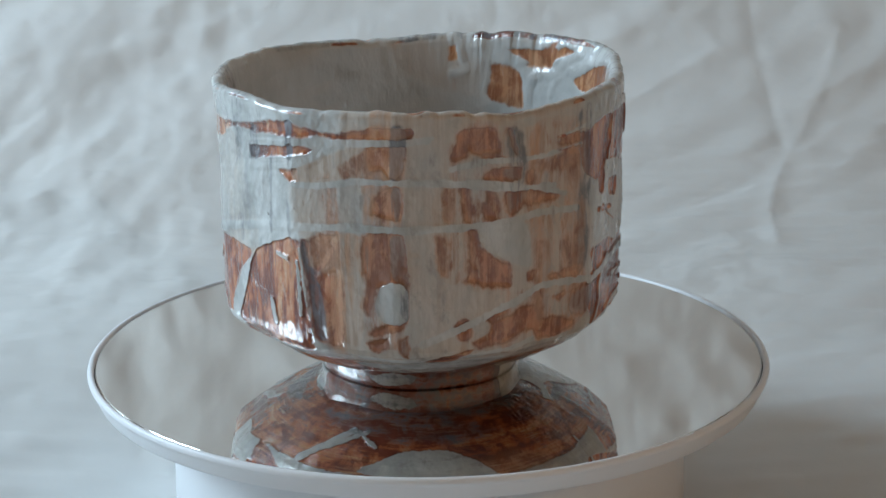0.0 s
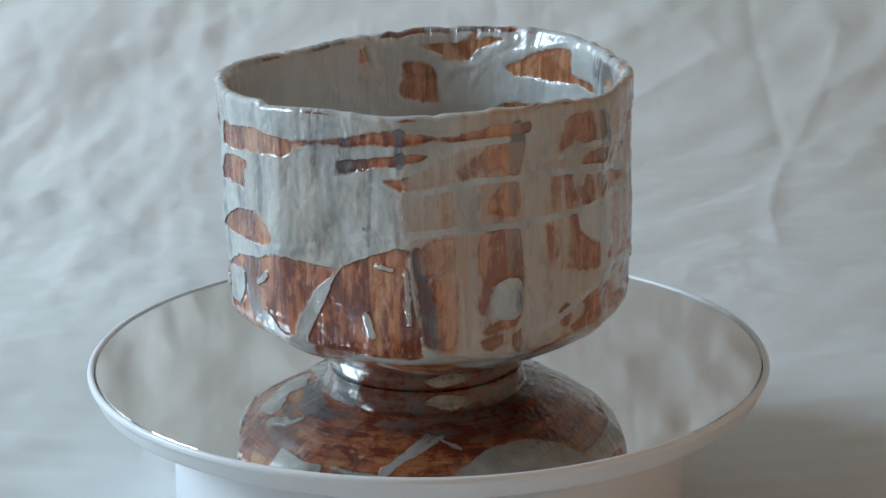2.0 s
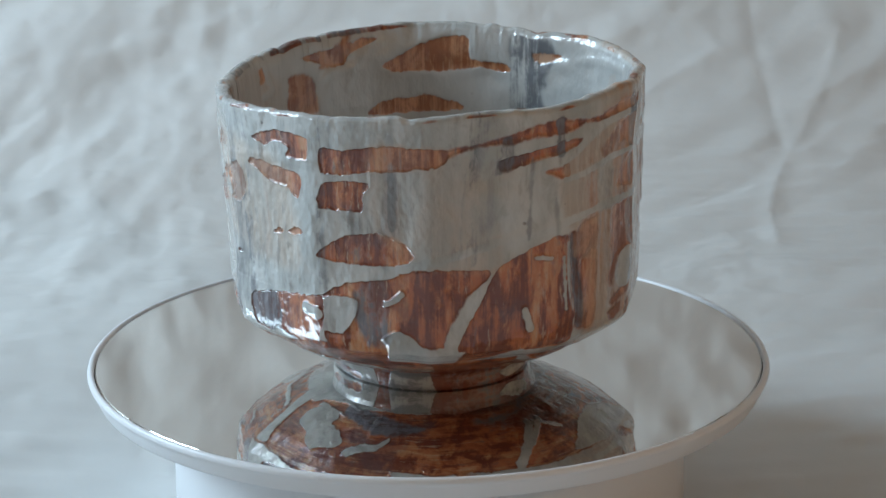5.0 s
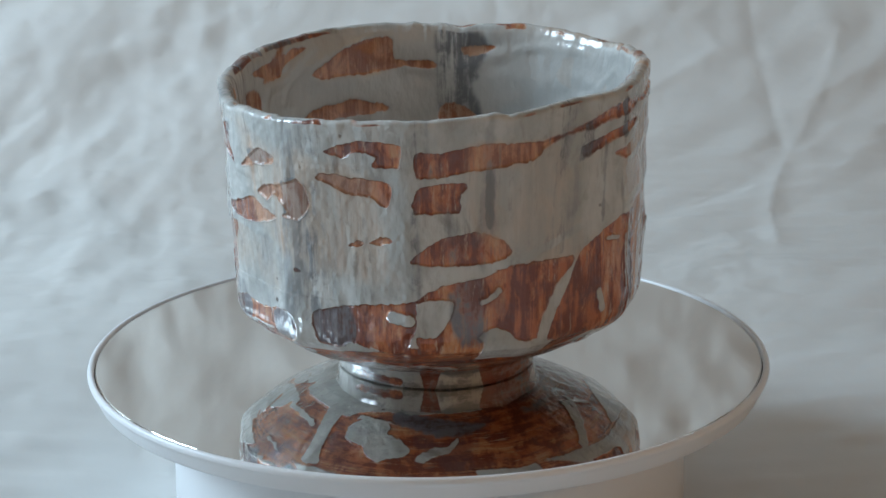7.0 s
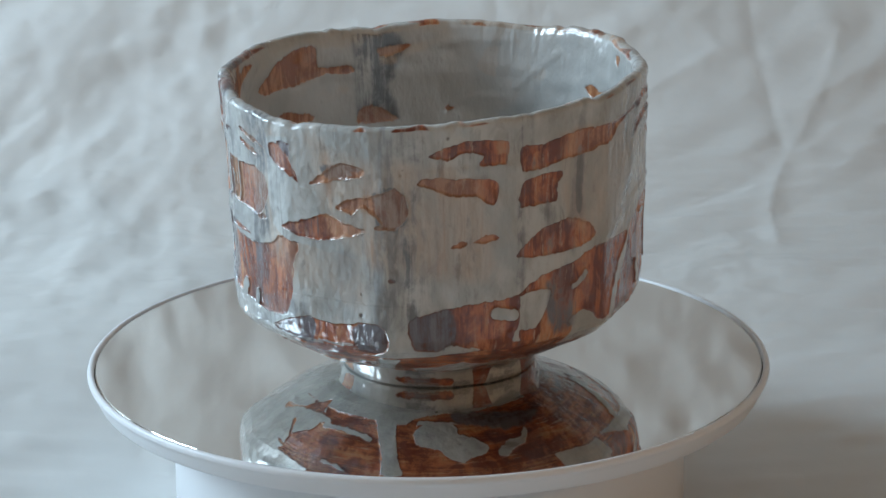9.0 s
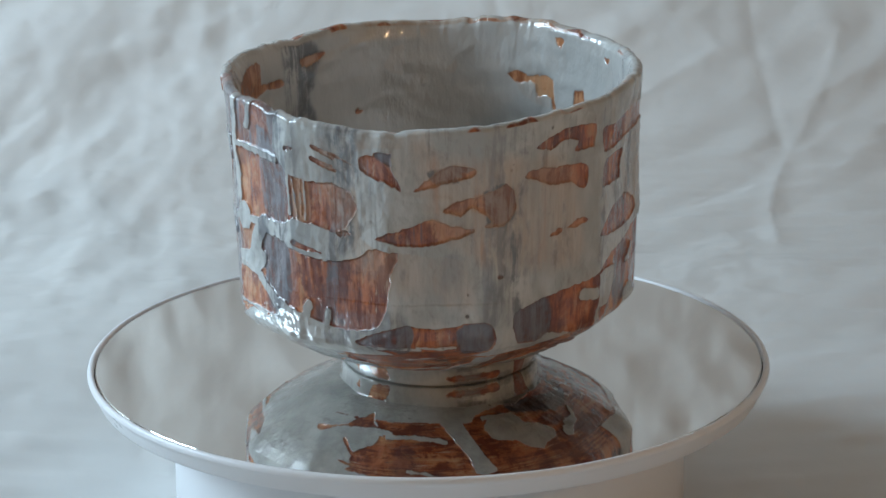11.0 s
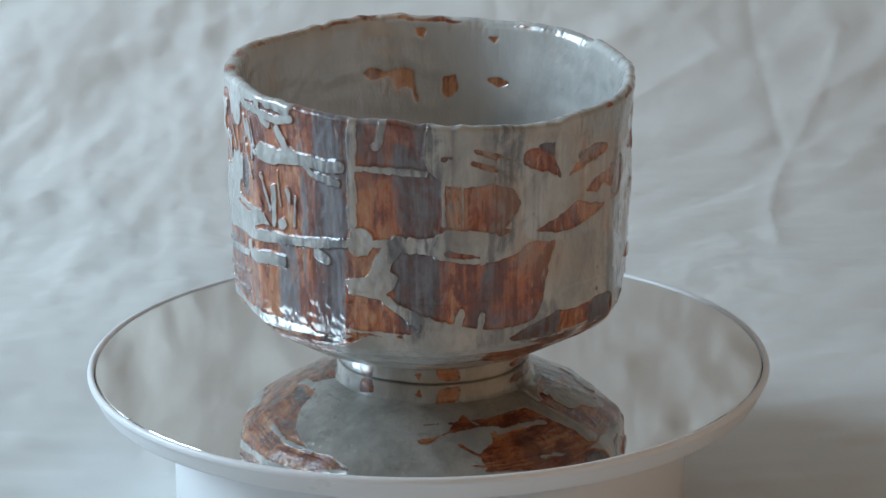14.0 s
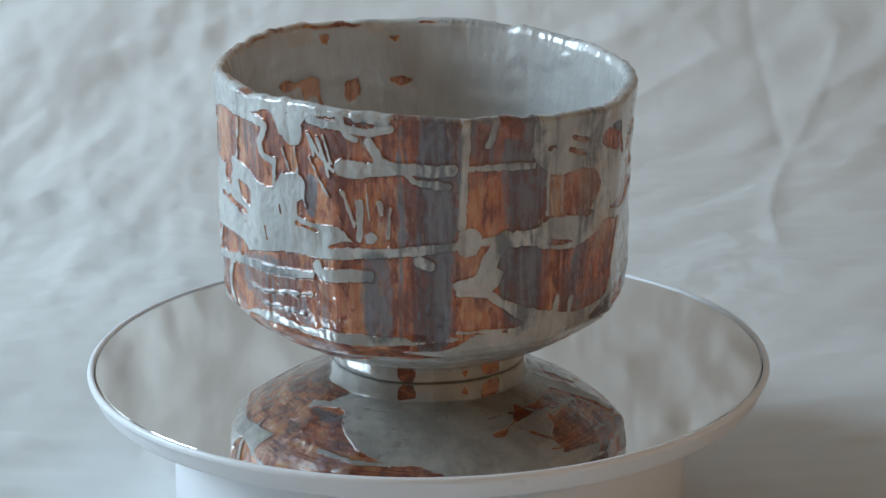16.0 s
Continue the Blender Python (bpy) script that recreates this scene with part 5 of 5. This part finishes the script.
def paint_inside(k):
    k.thin((101.4, 83.0), (84.3, 80.7), (72.4, 76.6), (71.6, 65.5), (87.3, 68.3), (98.4, 73.8), soft=2.5, much=.8)
    k.bare((68.2, 76.0), (62.8, 76.4), (57.8, 74.2), (56.8, 69.1), (56.4, 63.0), (65.5, 64.1), (69.5, 66.3), (68.4, 72.8), soft=1.4, much=.8)
    k.bare((82.3, 80.9), (78.0, 80.5), (79.0, 77.7), (82.2, 76.6), soft=1.2, much=.75)
    k.bare((62.6, 81.1), (50.2, 82.1), (43.1, 83.3), (39.6, 84.5), (33.9, 83.8), (38.5, 82.1), (45.0, 79.3), (46.8, 75.5), (53.9, 77.9), (60.1, 79.8), soft=0.7, much=.92)
    k.bare((34.0, 75.4), (26.9, 79.0), (19.6, 81.8), (6.9, 84.6), (4.3, 83.1), (4.9, 78.4), (-1.2, 77.1), (-12.7, 75.3), (1.5, 75.2), (14.6, 73.5), (26.9, 74.1), soft=0.7, much=.92)
    k.bare((38.3, 60.4), (34.1, 64.4), (24.6, 65.4), (14.6, 65.0), (8.2, 64.4), (7.1, 61.8), soft=0.7, much=.92)
    k.bare((-18.7, 78.7), (-23.4, 81.6), (-30.3, 81.7), (-25.1, 78.7), soft=0.7, much=.92)
    k.bare((43.5, 86.5), (47.2, 76.3), (55.7, 76.9), soft=1.6, much=.7)
    k.bare((32.7, 75.1), (20.9, 82.0), (13.9, 84.0), (7.3, 84.4), (4.2, 80.6), (4.9, 76.8), (11.5, 76.4), (25.7, 73.6), soft=0.7, much=.92)
    k.bare((21.7, 66.2), (14.7, 65.8), (10.7, 62.5), (12.1, 60.7), (26.4, 62.8), soft=0.7, much=.92)
    k.bare((-1.5, 76.8), (-9.0, 76.8), (-10.2, 74.5), (-4.0, 74.6), soft=0.7, much=.92)
    k.iron((-10.4, 87.2), (-24.6, 85.6), (-28.0, 81.1), (-24.5, 74.5), (-22.1, 69.0), (-25.5, 59.4), (-11.7, 59.4), (-10.7, 72.8), soft=2.6)
    k.iron((-14.0, 83.7), (-21.1, 84.5), (-24.5, 72.3), (-18.5, 70.8), (-15.1, 77.0), soft=2.0)
    k.bare((-18.7, 81.3), (-23.4, 81.4), (-21.6, 79.0), (-18.7, 79.3), soft=.8, much=.9)
    k.bare((-11.2, 62.8), (-16.1, 64.2), (-24.3, 60.0), (-25.5, 58.3), (-11.1, 58.5), soft=.8, much=.8)
    k.bare((-40.6, 61.3), (-42.3, 62.7), (-43.8, 61.3), (-41.7, 60.5), soft=.6)
    k.thin((-50.9, 74.3), (-54.1, 80.6), (-57.5, 80.4), (-56.7, 71.5), soft=.6, much=.9)
    k.thin((-67.8, 73.0), (-73.6, 77.8), (-73.0, 71.7), soft=.8, much=.8)
    k.bare((-89.4, 72.4), (-93.2, 74.1), (-96.4, 72.5), (-100.7, 73.5), (-105.0, 72.5), (-105.2, 67.7), (-106.7, 62.8), (-105.2, 62.1), (-104.1, 66.6), (-99.8, 67.0), (-98.5, 70.4), (-92.1, 70.2), soft=0.7, much=.92)
    k.thin((-92.1, 70.5), (-98.5, 70.4), (-103.9, 66.5), (-104.9, 63.2), (-98.5, 64.2), (-93.7, 67.1), soft=1.0, much=.8)
    k.bare((-113.8, 69.8), (-117.8, 70.7), (-118.4, 65.9), (-115.2, 63.4), (-113.6, 65.4), soft=0.7, much=.92)
    k.bare((-127.5, 70.1), (-131.4, 70.8), (-134.9, 69.7), (-131.4, 67.8), soft=.5)
    k.bare((-105.6, 85.5), (-108.8, 85.4), (-108.2, 82.3), (-106.1, 83.9), soft=.6)
    k.bare((-128.0, 83.2), (-131.2, 83.4), (-129.9, 81.9), soft=.6)
    k.drip(3.2, (30.4, 84.5), (37.6, 80.5), (43.8, 75.7), (51.5, 74.2), (54.7, 70.5), (54.3, 62.2))
    k.drip(2.6, (71.7, 81.3), (78.8, 80.6), (76.6, 73.9), (81.4, 72.6))
    k.drip(2.6, (8.1, 87.3), (22.4, 83.0), (35.0, 77.7))
    k.drip(2.2, (28.0, 81.4), (37.4, 77.7), (44.0, 73.1), (45.2, 69.3))
    k.drip(2.4, (-37.2, 81.2), (-48.7, 82.9), (-62.3, 83.2))
    k.drip(2.0, (-78.3, 81.4), (-69.2, 73.8), (-63.8, 69.1))
    k.drip(1.8, (-42.9, 62.5), (-51.2, 65.4), (-61.2, 65.4))


def add_fields(ob, masks, a, v, k):
    """The glaze masks, and the way of the brush: up the wall where k is 1, round it where k is 0."""
    at = ob.data.attributes.new("glaze", "FLOAT_COLOR", "POINT")
    at.data.foreach_set("color", masks.reshape(-1).astype(np.float32))
    across, along = 0.12 + 0.88 * k, 0.8 - 0.74 * k
    f = np.stack([0.06 * np.cos(a) * across, 0.06 * np.sin(a) * across, 0.001 * v * along], -1)
    at = ob.data.attributes.new("streak", "FLOAT_VECTOR", "POINT")
    at.data.foreach_set("vector", f.reshape(-1).astype(np.float32))


def tea_bowl():
    thing = tagged(new("tea_bowl"), "faceted stoneware tea bowl, white drips over brushed iron-orange glaze", "tea bowl")
    cols = 1800
    a = np.linspace(-np.pi, np.pi, cols, endpoint=False)
    top = wave(TOP, a) - 0.35 + 0.25 * smooth_noise((1, cols), (1, 40), 21)[0] + 0.2 * smooth_noise((1, cols), (1, 120), 22)[0]
    # outside, from the foot to under the lip
    rows = 400
    f = np.linspace(0, 1, rows)[:, None]
    V = V_LOW + f * (top - 1.2 - V_LOW)[None, :]
    A = np.broadcast_to(a[None, :], V.shape)
    skin = Skin(np.degrees(A), V, 31)
    paint_outside(skin)
    skin.settle()
    Z = height_of(V)
    thick = skin.white * 0.30 + 0.22 * skin.white * (1 - skin.white) * 4 + 0.7 * skin.lift
    wob = 0.28 * smooth_noise(V.shape, (9, 30), 41) + 0.10 * smooth_noise(V.shape, (14, 110), 42) + 0.05 * smooth_noise(V.shape, (60, 300), 43)
    R = radius(A, Z) - 0.30 + thick + wob
    Z = Z - 0.15 * thick
    out_r, out_z = R, Z
    # the lip and the inside
    wall = 3.6 + 0.5 * smooth_noise((1, cols), (1, 16), 51)[0]
    lip = [(out_r[-1] - wall / 2 + wall / 2 * math.cos(t), out_z[-1] + 1.45 * math.sin(t)) for t in np.linspace(0.25, math.pi - 0.2, 11)]
    irows = 120
    g = np.linspace(0, 1, irows)[:, None]
    IZ = (out_z[-1] - 0.4)[None, :] * (1 - g) + 14.0 * g
    IA = np.broadcast_to(a[None, :], IZ.shape)
    inner = Skin(np.degrees(IA), IZ, 61)
    paint_inside(inner)
    inner.settle()
    dent = 0.45 * smooth_noise(IZ.shape, (6, 14), 71) + 0.15 * smooth_noise(IZ.shape, (20, 60), 72)
    smooth_r = wave(MID, IA) * (1 - (IZ - 40) / 42) + wave(RIM, IA) * (IZ - 40) / 42
    keep = np.exp(-(out_z[-1][None, :] - IZ) / 5)
    IR = (out_r[-1] - wall)[None, :] * keep + (smooth_r - 5.2 - wall * 0) * (1 - keep)
    IR = IR * np.sqrt(np.clip(1 - np.clip((34 - IZ) / 20.5, 0, 1) ** 2.2, 0, 1)) + dent * step(0, 8, out_z[-1][None, :] - IZ) - 0.3 * inner.white - 0.8 * inner.lift
    IR = np.maximum(IR, 0.3)
    ring_r = np.concatenate([out_r, np.array([q[0] for q in lip]), IR])
    ring_z = np.concatenate([out_z, np.array([q[1] for q in lip]), IZ])
    P = np.stack([ring_r * np.cos(a), ring_r * np.sin(a), ring_z], -1) / 1000
    body = grid_mesh("body", P, GLAZE, True)
    lip_masks = np.repeat(skin.masks()[-1:], len(lip), 0)
    worn = step(0.5, 1.4, smooth_noise((len(lip), cols), (2, 70), 81))
    lip_masks[..., 0] = np.clip(0.55 * lip_masks[..., 0] + 0.4 - 0.7 * worn, 0, 1)
    inside = inner.masks()
    inside[..., 3] = 0.15
    masks = np.concatenate([skin.masks(), lip_masks, inside])
    lip_v = np.repeat(V[-1:], len(lip), 0)
    add_fields(body, masks, np.broadcast_to(a[None, :], masks.shape[:2]), np.concatenate([V, lip_v, IZ]), np.concatenate([step(13, 20, V), 0 * lip_v + 1, 0 * IZ + 1]))
    body.parent = thing
    tagged(body, "faceted wall, white drips over orange")
    # the foot ring
    fc = 480
    fa = np.linspace(-np.pi, np.pi, fc, endpoint=False)
    lo = [(23.0, 9.0), (23.0, 7.0), (23.4, 1.2), (24.2, 0.25), (25.2, 0.0), (27.4, 0.0), (28.2, 0.35), (28.6, 1.5), (28.9, 3.4), (29.2, 4.8), (30.0, 6.2), (31.6, 8.2), (34.0, 11.0)]
    lo = [(q[0] * (1 - f) + w[0] * f, q[1] * (1 - f) + w[1] * f) for q, w in zip(lo, lo[1:]) for f in (0, 0.25, 0.5, 0.75)] + lo[-1:]
    fr = np.array([r for r, _ in lo])[:, None] + 0.35 * smooth_noise((len(lo), fc), (2, 22), 91)
    fz = np.array([z for _, z in lo])[:, None] + 0.0 * fr
    F = np.stack([fr * np.cos(fa) + FOOT_X, fr * np.sin(fa) + FOOT_Y, fz], -1) / 1000
    foot = grid_mesh("foot_ring", F, GLAZE, True)
    fs = Skin(np.degrees(np.broadcast_to(fa[None, :], fz.shape)), fz, 95)
    paint_foot(fs)
    add_fields(foot, fs.masks(), np.broadcast_to(fa[None, :], fz.shape), fz, 0 * fz)
    foot.parent = thing
    tagged(foot, "low turned foot ring")
    return thing


FOOT_X, FOOT_Y = -2.5, -2.2


def paint_foot(k):
    k.iron((-205, 14), (-100, 14), (-40, 14), (-40, -2), (-100, -2), (-205, -2), soft=2, much=0.7)
    k.bare((-160, 14), (-100, 14), (-35, 14), (-38, 5), (-42, -2), (-100, -2), (-156, -2), soft=1.0)
    k.pour((-120, 3.6), (-104, 5.4), (-92, 4.4), (-96, 2.0), (-112, 1.2))
    k.drip(1.4, (-178, 8), (-176, 3), (-181, 0.5))
    k.iron((140, 9), (128, 9), (124, -1), (146, -1), soft=2, much=0.7)
    k.bare((164, 9), (176, 9), (172, 0), (166, 0), soft=0.8)
    k.bare((72, 6), (84, 5), (86, 1), (75, 1.5))
    k.bare((60, 3), (64, 3.5), (63, 1), soft=0.6)
    k.bare((24, 5), (34, 4), (32, 0.5), (25, 1))
    k.bare((120, 3), (150, 3.4), (152, 1), (124, 1.5), soft=0.8)


bowl = tea_bowl()


# ---- what turns ----
def motions():
    turns = ((0, 0.00), (1, 14.60), (2, 29.09), (3, 43.50), (4, 57.68), (6.5, 89.67), (7, 96.40), (8, 110.28), (9, 124.53), (11.5, 161.21), (12, 168.62), (13, 183.66), (14, 198.50), (15, 213.27), (16, 228.47))
    walk(bowl, [(t, pose(0, 0, 0, 0, 0, d)) for t, d in turns])
    walk(platter, [(t, pose(0, 0, 0, 0, 0, d)) for t, d in turns])


motions()
